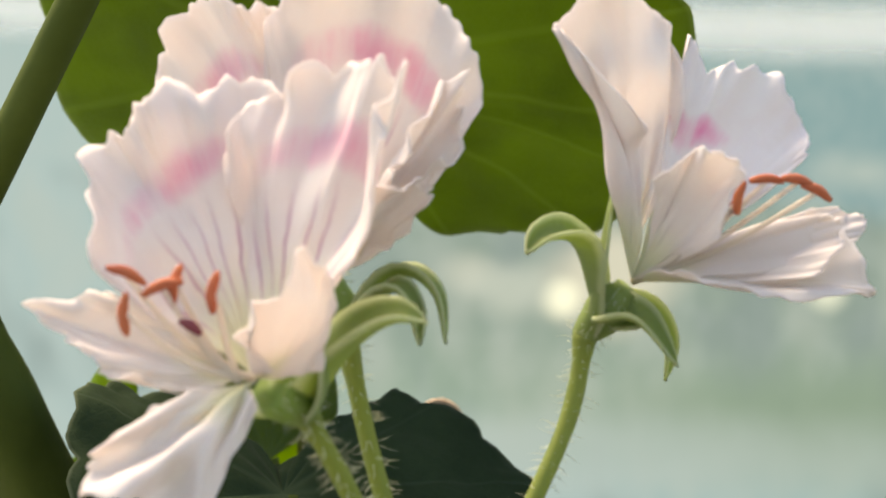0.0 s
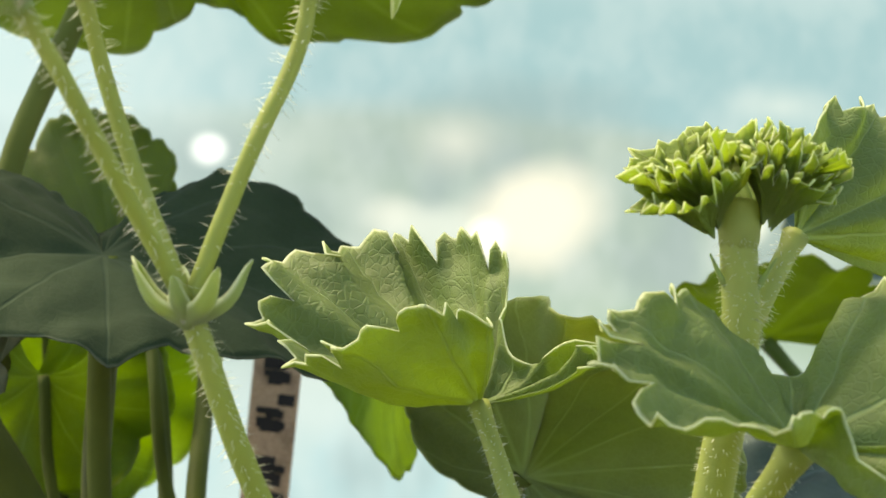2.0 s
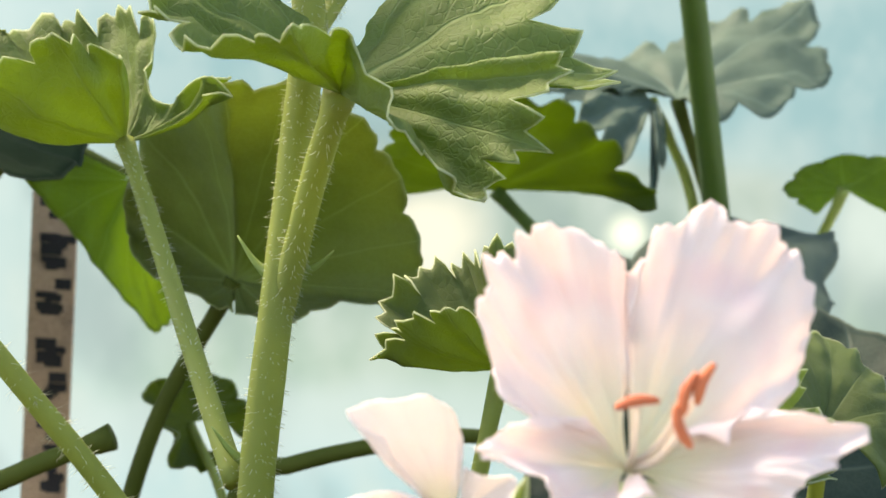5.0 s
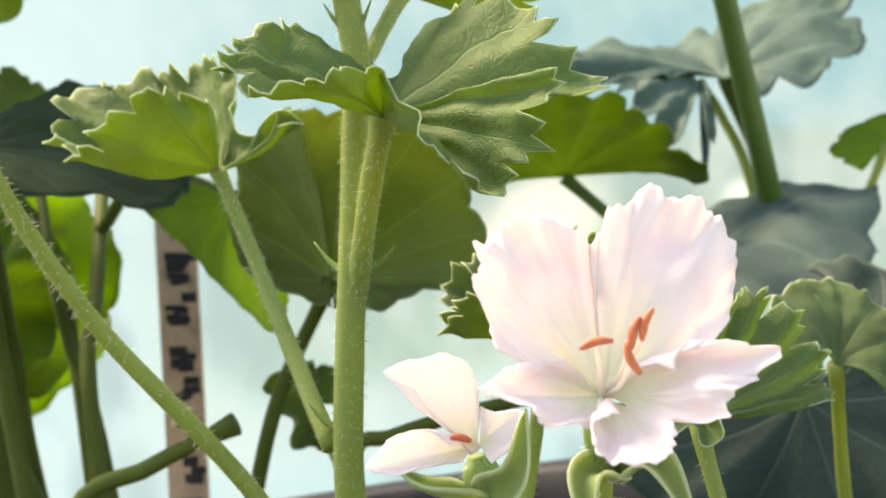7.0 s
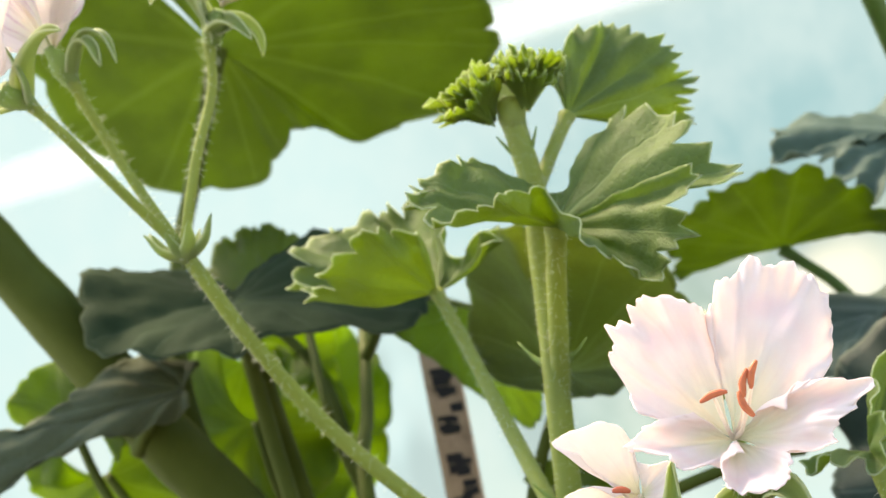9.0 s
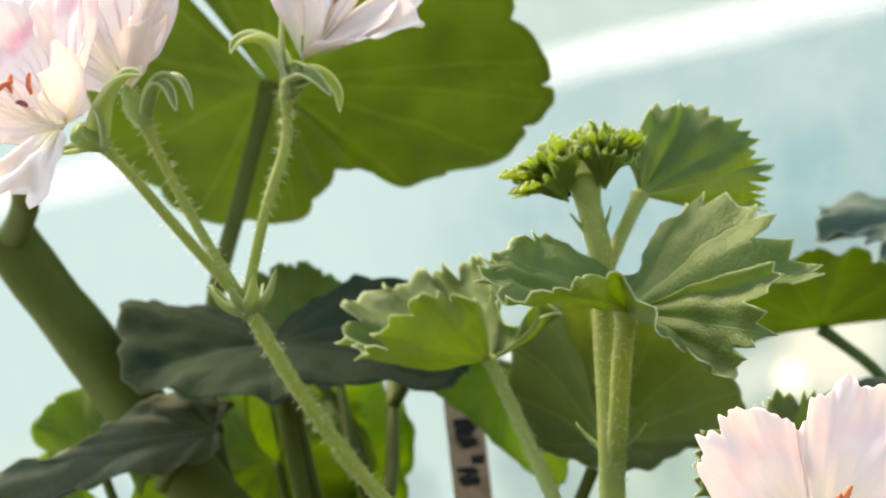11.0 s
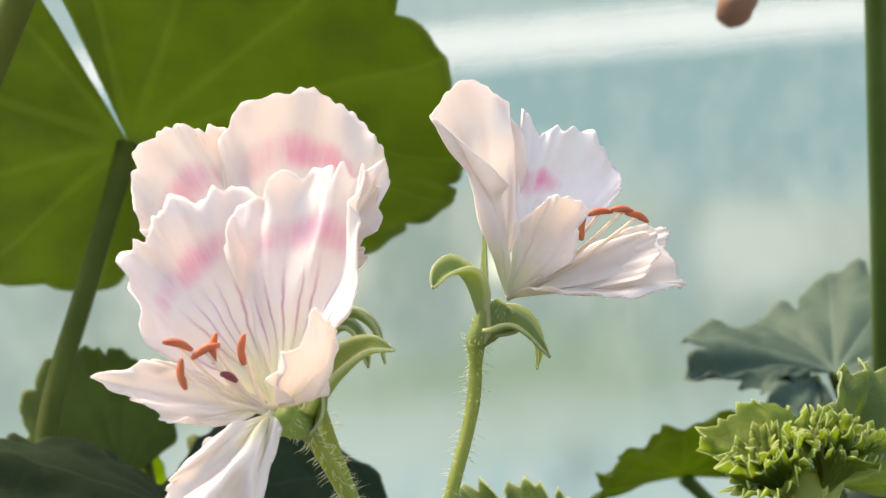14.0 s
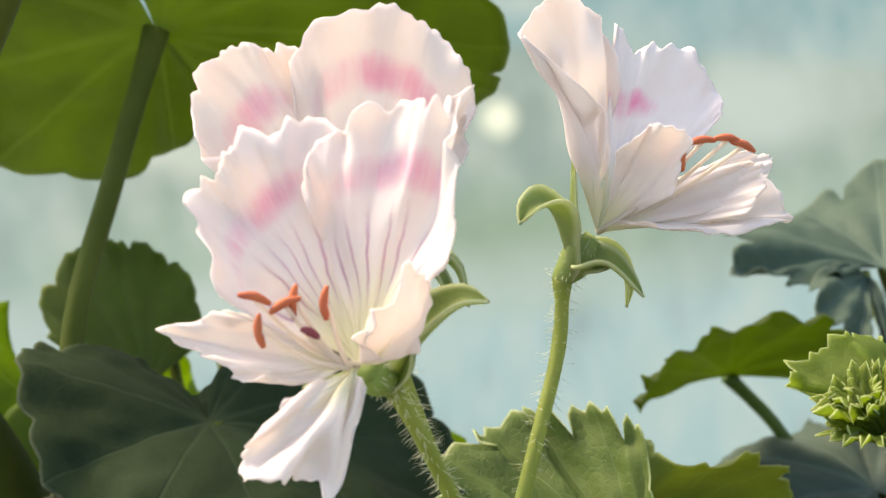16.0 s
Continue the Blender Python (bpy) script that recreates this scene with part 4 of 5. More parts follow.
for k, (t, ln) in enumerate((((-0.0127, -0.0196, 0.0680), (1, 0, -0.5)), ((-0.0142, -0.0196, 0.0688), (1, 0, -0.2)), ((-0.0166, -0.0190, 0.0688), (1, 0, 0)), ((-0.0186, -0.0190, 0.0674), (0.2, 0, 1)))):
    stamen(fc, Vector(Ct), t, k + 20, 0.0028, ln)
stamen(fc, Vector(Ct), (-0.0192, -0.0180, 0.0665), 29, 0.0018, (1, 0, 0.7), "stigma")
N = Vector((-0.0304, -0.0125, 0.0560))
sepal(fc, [N + Vector((0.0005, 0, 0.0022)), (-0.0318, -0.0155, 0.0632), (-0.0342, -0.0178, 0.0637), (-0.0358, -0.0188, 0.0624)], 0.0058, 6, (0, -0.6, 1))
sepal(fc, [N + Vector((0.001, 0, 0.001)), (-0.0256, -0.0118, 0.0572), (-0.0236, -0.0108, 0.0550), (-0.0235, -0.0102, 0.0517)], 0.0044, 7, (0.7, -0.6, 0.4))
sepal(fc, [N + Vector((0.001, -0.001, 0.001)), (-0.0262, -0.0150, 0.0570), (-0.0230, -0.0160, 0.0534)], 0.0050, 8, (0.5, -0.6, 0.6))
sepal(fc, [N, (-0.0300, -0.0145, 0.0602), (-0.0286, -0.0130, 0.0682)], 0.0036, 9, (1, 0, 0))

# ---------------------------------------------------------------- the front plant
fp = plant("geranium", (0.03, -0.05, SOIL), "small geranium with an open pale pink bloom")
FB = Vector((0.0285, -0.0500, SOIL))
Dt = (0.0321, -0.0795, -0.0188)
fd = bloom((0.0311, -0.0770, -0.0253), Dt, ["front", FB, (0.0300, -0.0700, -0.045)], "fully open pale pink geranium bloom", -0.25)
F = (-0.1, -1, 0.1)
rim_petal(fd, Dt, [(0.0237, -0.0830, -0.0135), (0.0221, -0.0820, -0.0080), (0.0230, -0.0810, -0.0045), (0.0256, -0.0800, -0.0020), (0.0290, -0.0795, -0.0020), (0.0324, -0.0790, -0.0038), (0.0331, -0.0788, -0.0075)], "front", bow=0.05, ruffle=0.13, crumple=0.07, frill=0.05, claw=0.5, seed=21, facing=F)
rim_petal(fd, Dt, [(0.0330, -0.0795, -0.0059), (0.0340, -0.0790, -0.0032), (0.0368, -0.0785, -0.0018), (0.0398, -0.0780, -0.0010), (0.0430, -0.0785, -0.0022), (0.0447, -0.0790, -0.0043), (0.0457, -0.0795, -0.0083), (0.0444, -0.0800, -0.0125), (0.0411, -0.0810, -0.0154)], "front", bow=0.05, ruffle=0.13, crumple=0.07, frill=0.05, claw=0.5, seed=22, facing=F)
rim_petal(fd, Dt, [(0.0378, -0.0830, -0.0163), (0.0407, -0.0835, -0.0150), (0.0441, -0.0845, -0.0151), (0.0469, -0.0855, -0.0165), (0.0452, -0.0860, -0.0182), (0.0427, -0.0860, -0.0198), (0.0419, -0.0860, -0.0217), (0.0371, -0.0850, -0.0213)], "front", bow=0.05, ruffle=0.13, crumple=0.07, frill=0.05, claw=0.5, seed=23, facing=F)
rim_petal(fd, Dt, [(0.0331, -0.0855, -0.0200), (0.0308, -0.0870, -0.0213), (0.0308, -0.0880, -0.0234), (0.0340, -0.0885, -0.0244), (0.0372, -0.0885, -0.0240), (0.0377, -0.0865, -0.0215)], "front", bow=0.05, ruffle=0.13, crumple=0.07, frill=0.05, claw=0.5, seed=24, facing=F)
rim_petal(fd, Dt, [(0.0291, -0.0830, -0.0150), (0.0251, -0.0840, -0.0147), (0.0212, -0.0855, -0.0163), (0.0239, -0.0860, -0.0177), (0.0263, -0.0860, -0.0202), (0.0303, -0.0850, -0.0204)], "front", bow=0.05, ruffle=0.13, crumple=0.07, frill=0.05, claw=0.5, seed=25, facing=F)
for k, (t, ln) in enumerate((((0.0354, -0.0880, -0.0132), (0.4, 0, 1)), ((0.0365, -0.0880, -0.0126), (0.5, 0, 1)), ((0.0349, -0.0880, -0.0153), (-0.3, 0, 1)), ((0.0319, -0.0880, -0.0137), (1, 0, 0.1)))):
    stamen(fd, Vector(Dt), t, k + 40, 0.0030, ln)
N = Vector((0.0325, -0.0770, -0.0265))
for k, (mid, tip) in enumerate((((0.0295, -0.0800, -0.0260), (0.0290, -0.0820, -0.0315)), ((0.0360, -0.0800, -0.0255), (0.0385, -0.0820, -0.0310)), ((0.0375, -0.0790, -0.0200), (0.0405, -0.0800, -0.0215)))):
    sepal(fd, [N, mid, tip], 0.0050, k + 11, (0, -0.6, 0.6))
Et = (0.0200, -0.0735, -0.0223)
fe = bloom((0.0200, -0.0725, -0.0283), Et, ["front", FB, (0.0220, -0.0650, -0.050)], "half-open pale pink geranium bloom", -0.15)
rim_petal(fe, Et, [(0.0174, -0.0760, -0.0201), (0.0151, -0.0770, -0.0165), (0.0128, -0.0775, -0.0142), (0.0147, -0.0770, -0.0133), (0.0184, -0.0760, -0.0133), (0.0204, -0.0750, -0.0148), (0.0206, -0.0745, -0.0180)], "lower", bow=0.08, ruffle=0.05, crumple=0.05, claw=0.35, seed=31, facing=(0.1, -0.9, 0.2))
rim_petal(fe, Et, [(0.0178, -0.0770, -0.0216), (0.0149, -0.0780, -0.0197), (0.0123, -0.0785, -0.0202), (0.0100, -0.0790, -0.0224), (0.0134, -0.0790, -0.0232), (0.0171, -0.0780, -0.0230)], "lower", bow=0.08, ruffle=0.05, crumple=0.05, claw=0.35, seed=32, facing=(0.1, -0.9, 0.2))
rim_petal(fe, Et, [(0.0208, -0.0745, -0.0186), (0.0223, -0.0750, -0.0193), (0.0244, -0.0755, -0.0195), (0.0237, -0.0760, -0.0220), (0.0211, -0.0765, -0.0237)], "lower", bow=0.08, ruffle=0.05, crumple=0.05, claw=0.35, seed=33, facing=(0.1, -0.9, 0.2))
stamen(fe, Vector(Et), (0.0187, -0.0785, -0.0210), 51, 0.0020, (1, 0, -0.3))
N = Vector((0.0195, -0.0730, -0.0275))
sepal(fe, [N, (0.0150, -0.0770, -0.0255), (0.0125, -0.0780, -0.0230)], 0.0045, 15, (0, -0.4, 1))
sepal(fe, [N, (0.0235, -0.0770, -0.0250), (0.0250, -0.0790, -0.0190)], 0.0050, 16, (-0.5, -0.8, 0))
lobed(fp, (0.0452, -0.0140, -0.0283), [(0.0633, -0.0030, -0.0283), (0.0635, 0.0010, -0.0238), (0.0610, 0.0000, -0.0178), (0.0562, -0.0040, -0.0140), (0.0525, -0.0080, -0.0141), (0.0473, -0.0180, -0.0209), (0.0479, -0.0240, -0.0233), (0.0460, -0.0275, -0.0289), (0.0413, -0.0270, -0.0273), (0.0366, -0.0260, -0.0269)], "young",
      [FB + Vector((0.004, 0.010, 0)), (0.046, -0.020, -0.055)], (0.0012, 0.001), 100, "light green cupped leaf behind the bloom", 27, teeth=3, tooth=0.09, notch=0.14, bow=0.03, pleat=0.11)

# ---------------------------------------------------------------- the tall old plant
op = plant("geranium", (-0.05, 0.10, SOIL), "old geranium with a thick bare stem and broad leaves")
TH = [(-0.060, 0.120, SOIL - 0.006), (-0.0800, 0.1090, -0.025), (-0.0944, 0.0999, 0.0080), (-0.1052, 0.0908, 0.0345), (-0.1161, 0.0817, 0.0610)]
stalk(op, "thick_stem", TH, 0.0072, 0.0058, "oldstem", n=40, seg=20, lump=0.12, seed=4)
stalk(op, "side_shoot", [(-0.1150, 0.0817, 0.0580), (-0.1060, 0.0700, 0.0615), (-0.1007, 0.0626, 0.0680), (-0.0860, 0.0525, 0.0940), (-0.0680, 0.0400, 0.1260)], 0.0030, 0.0022, "oldstem", n=24)
# broad leaf behind the blooms, light shining through it
lobed(op, (-0.0673, 0.1284, 0.0863), [(-0.0721, 0.0907, 0.1175), (-0.0498, 0.0828, 0.1225), (-0.0265, 0.0933, 0.1123), (-0.0115, 0.1120, 0.0959), (-0.0066, 0.1330, 0.0784), (-0.0082, 0.1428, 0.0705), (-0.0221, 0.1536, 0.0626), (-0.0468, 0.1577, 0.0609), (-0.0570, 0.1500, 0.0674), (-0.0659, 0.1560, 0.0647), (-0.0760, 0.1622, 0.0592), (-0.0985, 0.1570, 0.0652), (-0.1090, 0.1400, 0.0795), (-0.1073, 0.1117, 0.1027), (-0.0907, 0.0933, 0.1167)], "broad", [(-0.068, 0.110, -0.086), (-0.0880, 0.108, 0.0000), (-0.0862, 0.1140, 0.0360), (-0.0770, 0.1216, 0.0620)], (0.0021, 0.0018), 0, "broad leaf with daylight shining through it", 41, "oldstem",
      teeth=3, tooth=0.005, notch=0.055, bow=0.03, pleat=0.02, rumple=0.04, frill=0.008, deep=3)
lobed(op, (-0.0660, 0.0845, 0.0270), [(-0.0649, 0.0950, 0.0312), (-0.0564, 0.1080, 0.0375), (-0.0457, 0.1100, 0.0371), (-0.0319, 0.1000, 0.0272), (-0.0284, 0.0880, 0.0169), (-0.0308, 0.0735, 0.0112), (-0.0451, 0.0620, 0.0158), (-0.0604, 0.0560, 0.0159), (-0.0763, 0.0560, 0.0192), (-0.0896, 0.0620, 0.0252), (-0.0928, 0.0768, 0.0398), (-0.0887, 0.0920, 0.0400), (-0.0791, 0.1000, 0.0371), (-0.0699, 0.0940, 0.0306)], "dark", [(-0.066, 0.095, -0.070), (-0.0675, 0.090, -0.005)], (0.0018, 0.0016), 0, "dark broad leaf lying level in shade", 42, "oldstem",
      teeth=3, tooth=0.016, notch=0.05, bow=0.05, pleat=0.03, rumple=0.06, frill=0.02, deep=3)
lobed(op, (-0.0745, 0.1420, 0.0240), [(-0.0896, 0.1500, 0.0310), (-0.0927, 0.1520, 0.0394), (-0.0870, 0.1530, 0.0477), (-0.0793, 0.1530, 0.0497), (-0.0725, 0.1520, 0.0483), (-0.0654, 0.1500, 0.0424), (-0.0639, 0.1460, 0.0334)], "olive", [(-0.060, 0.11, -0.080), (-0.066, 0.140, 0.0)], (0.0014, 0.0012), 0, "olive leaf behind the dark one", 43, "oldstem",
      teeth=3, tooth=0.02, notch=0.06, pleat=0.03, facing=(0, -1, 0))
lobed(op, (-0.0075, 0.0936, -0.0047), [(-0.0085, 0.0850, -0.0085), (-0.0130, 0.0870, -0.0062), (-0.0225, 0.0920, -0.0010), (-0.0247, 0.0981, 0.0084), (-0.0190, 0.0820, 0.0185), (-0.0095, 0.0590, 0.0230), (-0.0042, 0.0440, 0.0222), (0.0050, 0.0460, 0.0215), (0.0140, 0.0560, 0.0170), (0.0190, 0.0700, 0.0090), (0.0215, 0.0745, 0.0000), (0.0217, 0.0770, -0.0082), (0.0150, 0.0790, -0.0087), (0.0085, 0.0805, -0.0092), (0.0019, 0.0825, -0.0112), (-0.0049, 0.0835, -0.0100)], "under", [(-0.038, 0.105, -0.075), (-0.0230, 0.0985, -0.0300)], (0.0015, 0.0013), 0, "olive leaf seen from below", 44, "oldstem",
      teeth=3, tooth=0.008, notch=0.05, bow=0.05, pleat=0.015, rumple=0.04, frill=0.008, facing=(0, 1, 0), deep=3)
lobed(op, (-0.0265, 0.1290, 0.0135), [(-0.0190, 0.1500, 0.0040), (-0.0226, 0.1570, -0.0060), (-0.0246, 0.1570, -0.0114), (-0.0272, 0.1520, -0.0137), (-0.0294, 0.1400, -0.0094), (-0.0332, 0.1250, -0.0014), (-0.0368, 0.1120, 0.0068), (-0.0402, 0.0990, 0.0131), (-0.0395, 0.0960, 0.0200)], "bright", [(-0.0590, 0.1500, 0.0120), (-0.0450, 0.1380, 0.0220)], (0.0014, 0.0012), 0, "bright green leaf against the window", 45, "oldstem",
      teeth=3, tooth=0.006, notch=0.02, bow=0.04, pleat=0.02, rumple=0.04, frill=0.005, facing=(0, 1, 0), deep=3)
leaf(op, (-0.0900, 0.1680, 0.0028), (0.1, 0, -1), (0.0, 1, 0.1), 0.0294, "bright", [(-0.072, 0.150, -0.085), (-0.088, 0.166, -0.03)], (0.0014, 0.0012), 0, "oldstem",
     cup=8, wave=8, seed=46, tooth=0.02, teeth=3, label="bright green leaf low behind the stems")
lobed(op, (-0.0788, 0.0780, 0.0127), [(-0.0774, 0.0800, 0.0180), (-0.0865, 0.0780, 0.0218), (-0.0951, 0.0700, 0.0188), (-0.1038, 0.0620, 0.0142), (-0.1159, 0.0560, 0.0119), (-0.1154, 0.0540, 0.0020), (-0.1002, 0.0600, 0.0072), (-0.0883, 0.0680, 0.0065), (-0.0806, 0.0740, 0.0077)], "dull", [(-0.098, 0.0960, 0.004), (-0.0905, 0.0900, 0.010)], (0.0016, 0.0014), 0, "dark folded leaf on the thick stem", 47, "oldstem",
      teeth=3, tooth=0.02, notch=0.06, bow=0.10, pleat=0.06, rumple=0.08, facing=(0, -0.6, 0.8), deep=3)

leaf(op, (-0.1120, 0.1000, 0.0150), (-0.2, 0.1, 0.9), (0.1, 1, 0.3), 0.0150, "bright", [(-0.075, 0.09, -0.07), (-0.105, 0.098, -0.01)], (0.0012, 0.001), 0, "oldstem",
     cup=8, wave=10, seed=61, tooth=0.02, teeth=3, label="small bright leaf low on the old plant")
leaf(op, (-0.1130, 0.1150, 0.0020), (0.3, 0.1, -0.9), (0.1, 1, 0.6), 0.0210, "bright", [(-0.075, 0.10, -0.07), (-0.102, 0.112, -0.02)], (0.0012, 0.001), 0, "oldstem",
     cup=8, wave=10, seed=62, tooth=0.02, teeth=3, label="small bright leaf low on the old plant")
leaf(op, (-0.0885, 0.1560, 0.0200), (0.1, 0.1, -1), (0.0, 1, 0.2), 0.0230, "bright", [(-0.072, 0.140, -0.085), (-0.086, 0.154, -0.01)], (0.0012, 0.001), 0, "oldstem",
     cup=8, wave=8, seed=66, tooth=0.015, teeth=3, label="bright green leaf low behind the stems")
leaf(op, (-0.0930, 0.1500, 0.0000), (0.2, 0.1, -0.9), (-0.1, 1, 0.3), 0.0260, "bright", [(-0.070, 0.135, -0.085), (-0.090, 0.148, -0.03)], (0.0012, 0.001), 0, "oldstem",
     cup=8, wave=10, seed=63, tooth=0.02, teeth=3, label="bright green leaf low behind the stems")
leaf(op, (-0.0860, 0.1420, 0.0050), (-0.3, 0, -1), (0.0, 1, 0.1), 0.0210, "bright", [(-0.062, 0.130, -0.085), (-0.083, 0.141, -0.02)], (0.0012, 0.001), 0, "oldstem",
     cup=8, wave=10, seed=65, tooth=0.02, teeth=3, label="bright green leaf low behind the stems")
leaf(op, (-0.0185, 0.1246, -0.0290), (-0.6, -0.2, 0.6), (0.3, -0.8, 0.5), 0.0100, "olive", [(-0.010, 0.105, -0.085), (-0.012, 0.112, -0.045)], (0.0009, 0.0008), 0, "stem",
     cup=25, wave=14, seed=64, tooth=0.05, teeth=3, lobe=0.15, label="small crinkled leaf near the soil")
stalk(op, "bare_stalk", [(-0.0700, 0.078, SOIL), (-0.0560, 0.0740, -0.0400), (-0.0400, 0.0720, -0.0315), (-0.0245, 0.0705, -0.0262)], 0.0016, 0.0014, "oldstem", n=20, profile=lambda s: 1 + 0.5 * max(0, s - 0.9) / 0.1)
stalk(op, "bare_stalk", [(-0.0180, 0.0900, SOIL), (-0.0090, 0.0890, -0.0390), (0.0006, 0.0889, -0.0333), (0.0219, 0.0883, -0.0303), (0.0330, 0.0880, -0.0310)], 0.0016, 0.0011, "oldstem", n=24)
stalk(op, "bare_stalk", [(-0.0700, 0.1300, SOIL), (-0.0740, 0.1250, -0.0350), (-0.0732, 0.1191, -0.0105), (-0.0677, 0.0950, 0.0130), (-0.0655, 0.0900, 0.0250)], 0.0026, 0.0019, "oldstem", n=24)
stalk(op, "bare_stalk", [(-0.0545, 0.1100, SOIL), (-0.0594, 0.1256, -0.0300), (-0.0640, 0.1290, -0.0100), (-0.0655, 0.1300, 0.0050), (-0.0690, 0.1450, 0.0200), (-0.0700, 0.1500, 0.0300)], 0.0013, 0.0010, "oldstem", n=26)
stalk(op, "bare_stalk", [(-0.0545, 0.0950, SOIL), (-0.0564, 0.1070, -0.0200), (-0.0582, 0.1344, 0.0000), (-0.0600, 0.1618, 0.0200), (-0.0605, 0.1700, 0.0280)], 0.0017, 0.0014, "oldstem", n=24)

# ---------------------------------------------------------------- the plant at the other end
rp = plant("geranium", (0.075, 0.14, SOIL), "geranium with grey-green leaves and a tall green stem")
stalk(rp, "tall_stem", [(0.0930, 0.2000, SOIL - 0.004), (0.0860, 0.1840, -0.034), (0.0804, 0.1635, 0.0), (0.0715, 0.1300, 0.055), (0.0610, 0.0910, 0.120)], 0.0029, 0.0022, "cane", n=30)
lobed(rp, (0.0616, 0.1500, -0.0130), [(0.0419, 0.1180, -0.0201), (0.0200, 0.1300, -0.0181), (0.0263, 0.1600, -0.0082), (0.0455, 0.1800, -0.0089), (0.0691, 0.1900, -0.0073), (0.0871, 0.1900, 0.0001), (0.1037, 0.1700, -0.0025), (0.0919, 0.1300, -0.0191), (0.0634, 0.1120, -0.0218)], "shade", [(0.078, 0.152, -0.080), (0.074, 0.152, -0.040)], (0.0014, 0.0012), 0, "grey-green leaf drooping over the pot", 51, "oldstem",
      teeth=3, tooth=0.02, notch=0.08, bow=0.14, pleat=0.06, rumple=0.08, deep=3)
lobed(rp, (0.0379, 0.1650, 0.0099), [(0.0661, 0.1480, 0.0072), (0.0580, 0.1420, 0.0167), (0.0475, 0.1360, 0.0244), (0.0325, 0.1330, 0.0252), (0.0200, 0.1330, 0.0215), (0.0146, 0.1380, 0.0163), (0.0142, 0.1450, 0.0104)], "broad", [(0.058, 0.150, -0.084), (0.0560, 0.160, -0.025), (0.0490, 0.166, -0.004)], (0.0015, 0.0013), 0, "green leaf with wavy edge", 52, "cane",
      teeth=3, tooth=0.03, notch=0.12, bow=0.04, pleat=0.03, facing=(0, 0.3, 1), deep=3)
lobed(rp, (0.0755, 0.1750, 0.0266), [(0.0570, 0.1650, 0.0269), (0.0420, 0.1680, 0.0307), (0.0453, 0.1800, 0.0389), (0.0665, 0.2000, 0.0381), (0.0888, 0.2120, 0.0453), (0.1107, 0.2100, 0.0475), (0.1085, 0.1850, 0.0314), (0.0946, 0.1680, 0.0245), (0.0804, 0.1600, 0.0216)], "mature", [(0.086, 0.175, -0.084), (0.084, 0.180, -0.010)], (0.0014, 0.0012), 0, "grey-green leaf high on the stem", 53, "oldstem",
      teeth=3, tooth=0.03, notch=0.16, bow=0.05, pleat=0.08, rumple=0.08, deep=3)
lobed(rp, (0.0700, 0.1720, 0.0260), [(0.0667, 0.1520, 0.0070), (0.0706, 0.1600, 0.0149), (0.0712, 0.1680, 0.0224), (0.0654, 0.1720, 0.0275), (0.0569, 0.1650, 0.0275), (0.0537, 0.1550, 0.0216), (0.0588, 0.1500, 0.0133)], "mature", [(0.082, 0.180, -0.060), (0.0790, 0.180, 0.000), (0.0745, 0.179, 0.018)], (0.0012, 0.001), 0, "small curled grey-green leaf", 55, "stem",
      teeth=3, tooth=0.03, notch=0.12, bow=0.10, pleat=0.12, rumple=0.15, deep=3)
lobed(rp, (0.1090, 0.1800, 0.0073), [(0.1011, 0.1780, 0.0033), (0.0962, 0.1780, 0.0075), (0.1008, 0.1800, 0.0119), (0.1092, 0.1820, 0.0141), (0.1205, 0.1820, 0.0126), (0.1218, 0.1800, 0.0023)], "bright", [(0.098, 0.185, -0.080), (0.0985, 0.185, -0.02)], (0.0012, 0.001), 0, "small bright leaf beside the tall stem", 56, "stem",
      teeth=3, tooth=0.03, notch=0.10, pleat=0.05, facing=(0, 1, 0.3), deep=3)
lobed(rp, (0.0690, 0.0280, -0.0272), [(0.0611, 0.0220, -0.0221), (0.0610, 0.0280, -0.0167), (0.0671, 0.0380, -0.0148), (0.0734, 0.0420, -0.0159), (0.0782, 0.0400, -0.0197), (0.0809, 0.0340, -0.0262), (0.0771, 0.0260, -0.0320)], "mid", [(0.070, 0.045, -0.080), (0.070, 0.045, -0.050)], (0.0012, 0.001), 0, "smooth green leaf behind the cupped one", 57, "stem",
      teeth=3, tooth=0.02, notch=0.05, bow=0.14, pleat=0.04, facing=(0, -0.5, 0.8), deep=3)
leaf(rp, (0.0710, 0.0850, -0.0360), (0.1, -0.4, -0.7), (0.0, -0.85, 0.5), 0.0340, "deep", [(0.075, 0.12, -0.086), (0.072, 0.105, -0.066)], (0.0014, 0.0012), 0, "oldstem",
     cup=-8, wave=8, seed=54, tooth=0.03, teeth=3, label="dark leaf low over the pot")

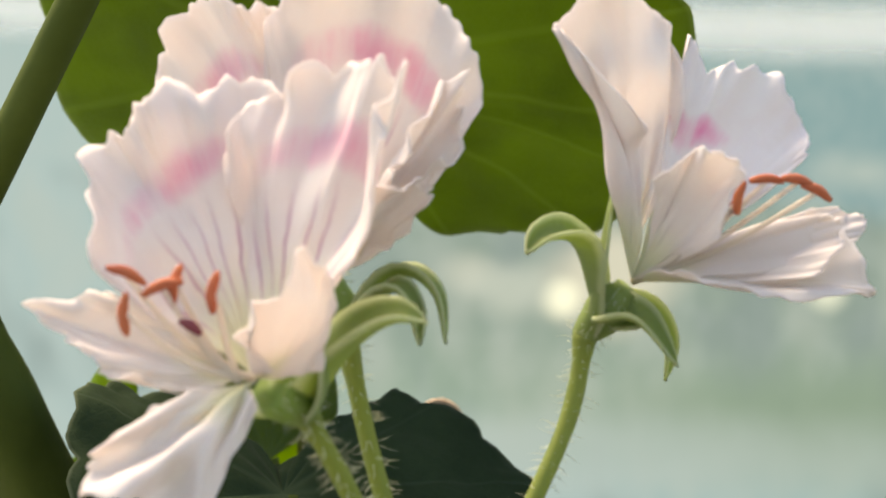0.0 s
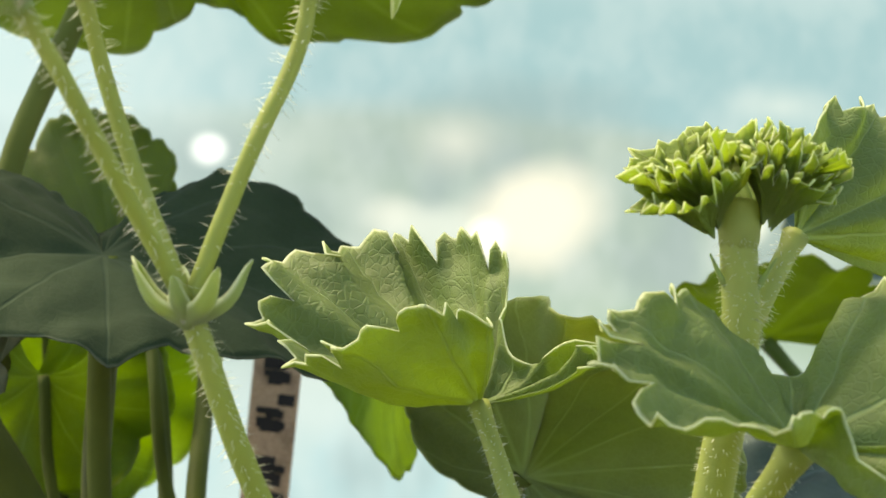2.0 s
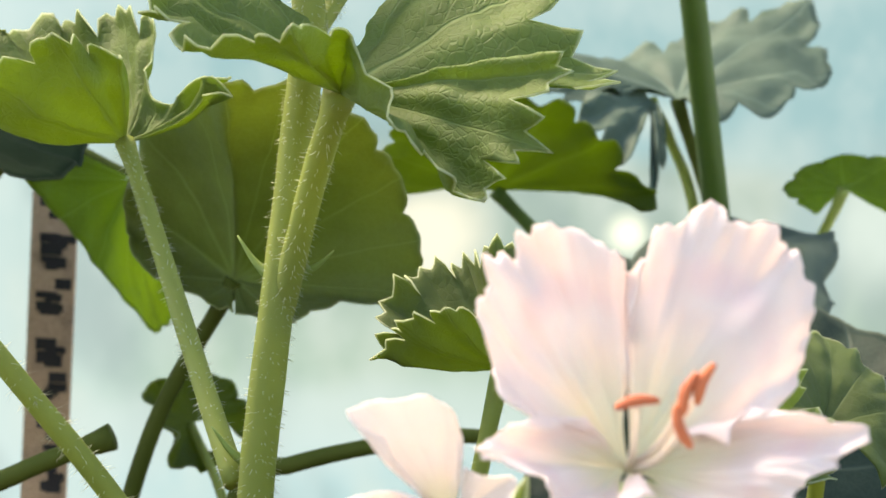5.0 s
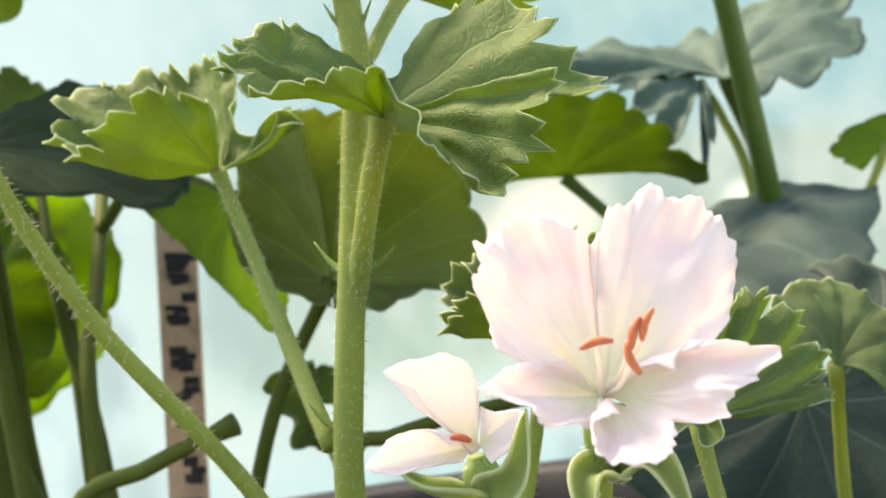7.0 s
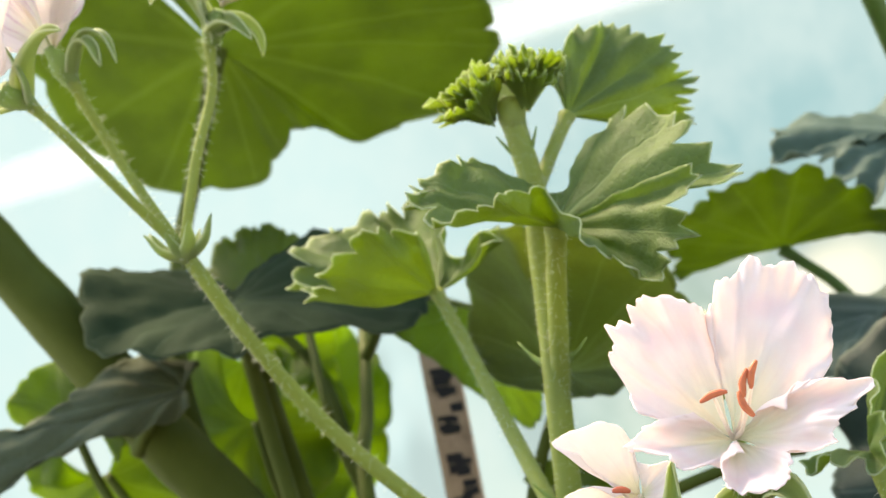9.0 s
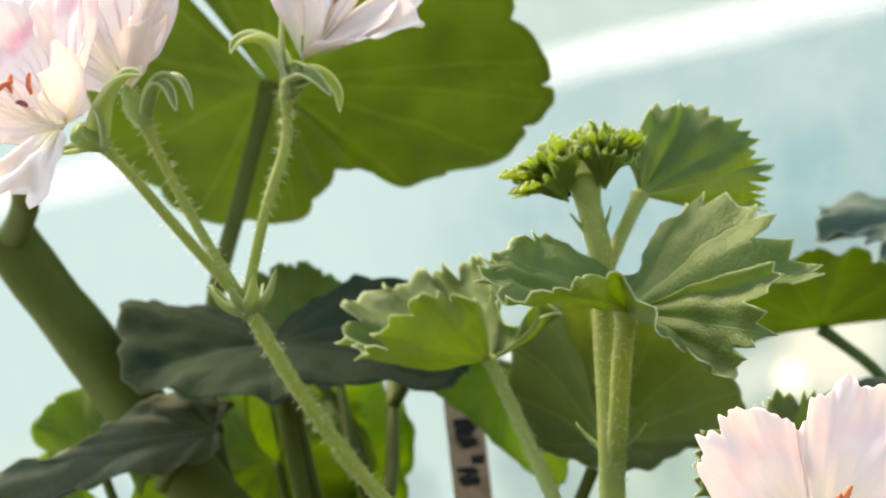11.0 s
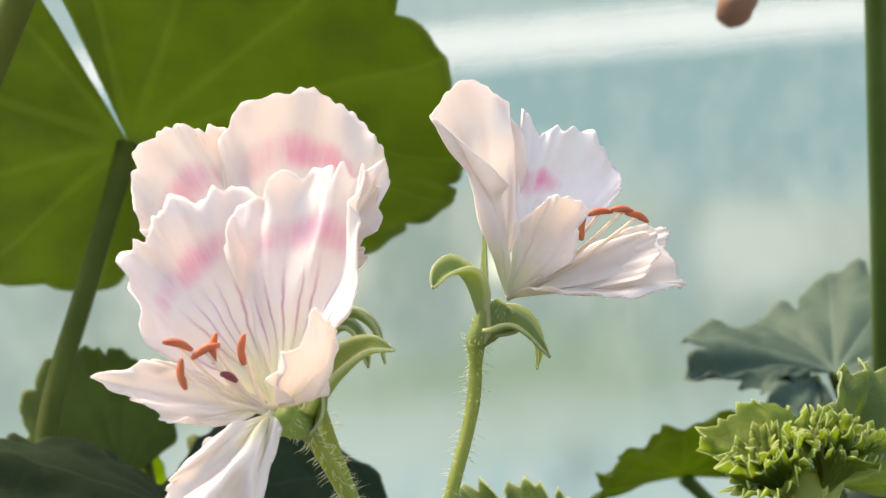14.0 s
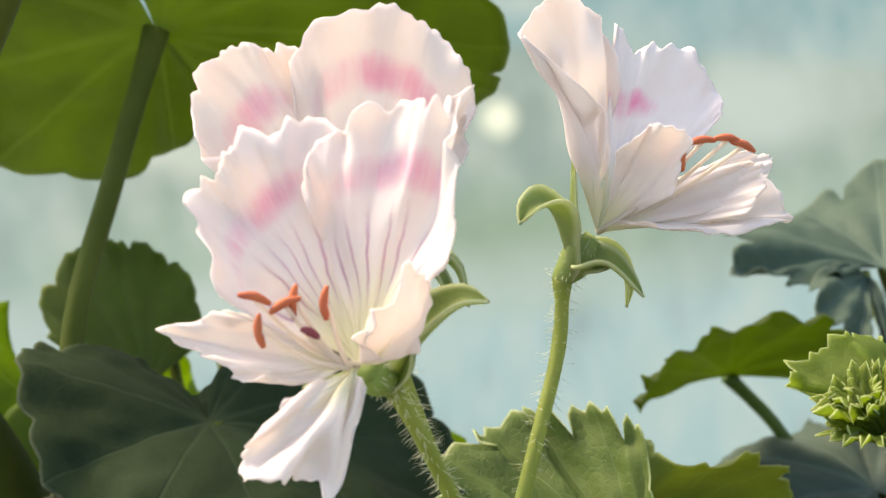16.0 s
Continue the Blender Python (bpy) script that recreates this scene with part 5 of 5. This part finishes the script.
# ---------------------------------------------------------------- loose things
def make_label():
    """A flat wooden label with a rounded top and rows of ink marks, stuck in the soil."""
    ob = tagged(new("plant_label"), "flat wooden plant label with black ink marks, stuck in the soil", "label")
    ob.matrix_basis = basis((-0.0615, 0.1988, SOIL - 0.008), (0.108, -0.103, 1), (0, -1, 0))
    W, H, T = 0.0092, 0.128, 0.0016
    edge = [(-W / 2, 0), (W / 2, 0)] + [(W / 2 * math.cos(a * math.pi / 10), H - W / 2 + W / 2 * math.sin(a * math.pi / 10)) for a in range(11)]
    bm = bmesh.new()
    face = bm.faces.new([bm.verts.new((x, y, -T / 2)) for x, y in edge])
    ext = bmesh.ops.extrude_face_region(bm, geom=[face])
    bmesh.ops.translate(bm, verts=[v for v in ext["geom"] if isinstance(v, bmesh.types.BMVert)], vec=(0, 0, T))
    bmesh.ops.recalc_face_normals(bm, faces=bm.faces[:])
    board = part("board", bm, M["wood"], ob)
    board.data.shade_flat()
    rng = random.Random(77)
    y = H - 0.004
    while y > 0.03:
        h = rng.uniform(0.0055, 0.0085)
        w = rng.uniform(0.0054, 0.0066)
        x = rng.uniform(-0.0008, 0.0006)
        bm = bmesh.new()
        for k in range(5):
            q, a = y - rng.uniform(0.0, 0.8) * h, rng.uniform(-0.5, 0.1) * w
            box(bm, (x + a, q - rng.uniform(0.0012, 0.0026), T / 2), (x + a + rng.uniform(0.45, 0.7) * w, q, T / 2 + 0.0001 + 0.00002 * k))
        part("ink_mark", bm, M["ink"], ob).data.shade_flat()
        y -= h + rng.uniform(0.0008, 0.0020)


make_label()

bud = part("dried_bud", tube([(0.0628, 0.1690, 0.1130), (0.0614, 0.1690, 0.1095), (0.0592, 0.1690, 0.1056), (0.0560, 0.1690, 0.1022)], 0.0012, 0.0035, 18, 14, 0.25, 8, lambda q: 0.5 + math.sin(math.pi * min(1, q * 1.02)) ** 0.7), M["brown"], rp, "withered brown bud hanging down", Matrix.Identity(4))
part("bud_stalk", tube([(0.0622, 0.1690, 0.1120), (0.0650, 0.1690, 0.1180), (0.0780, 0.1690, 0.1180), (0.0870, 0.1700, 0.1080)], 0.0008, 0.0010, 14, 8), M["oldstem"], bud, "", Matrix.Identity(4))
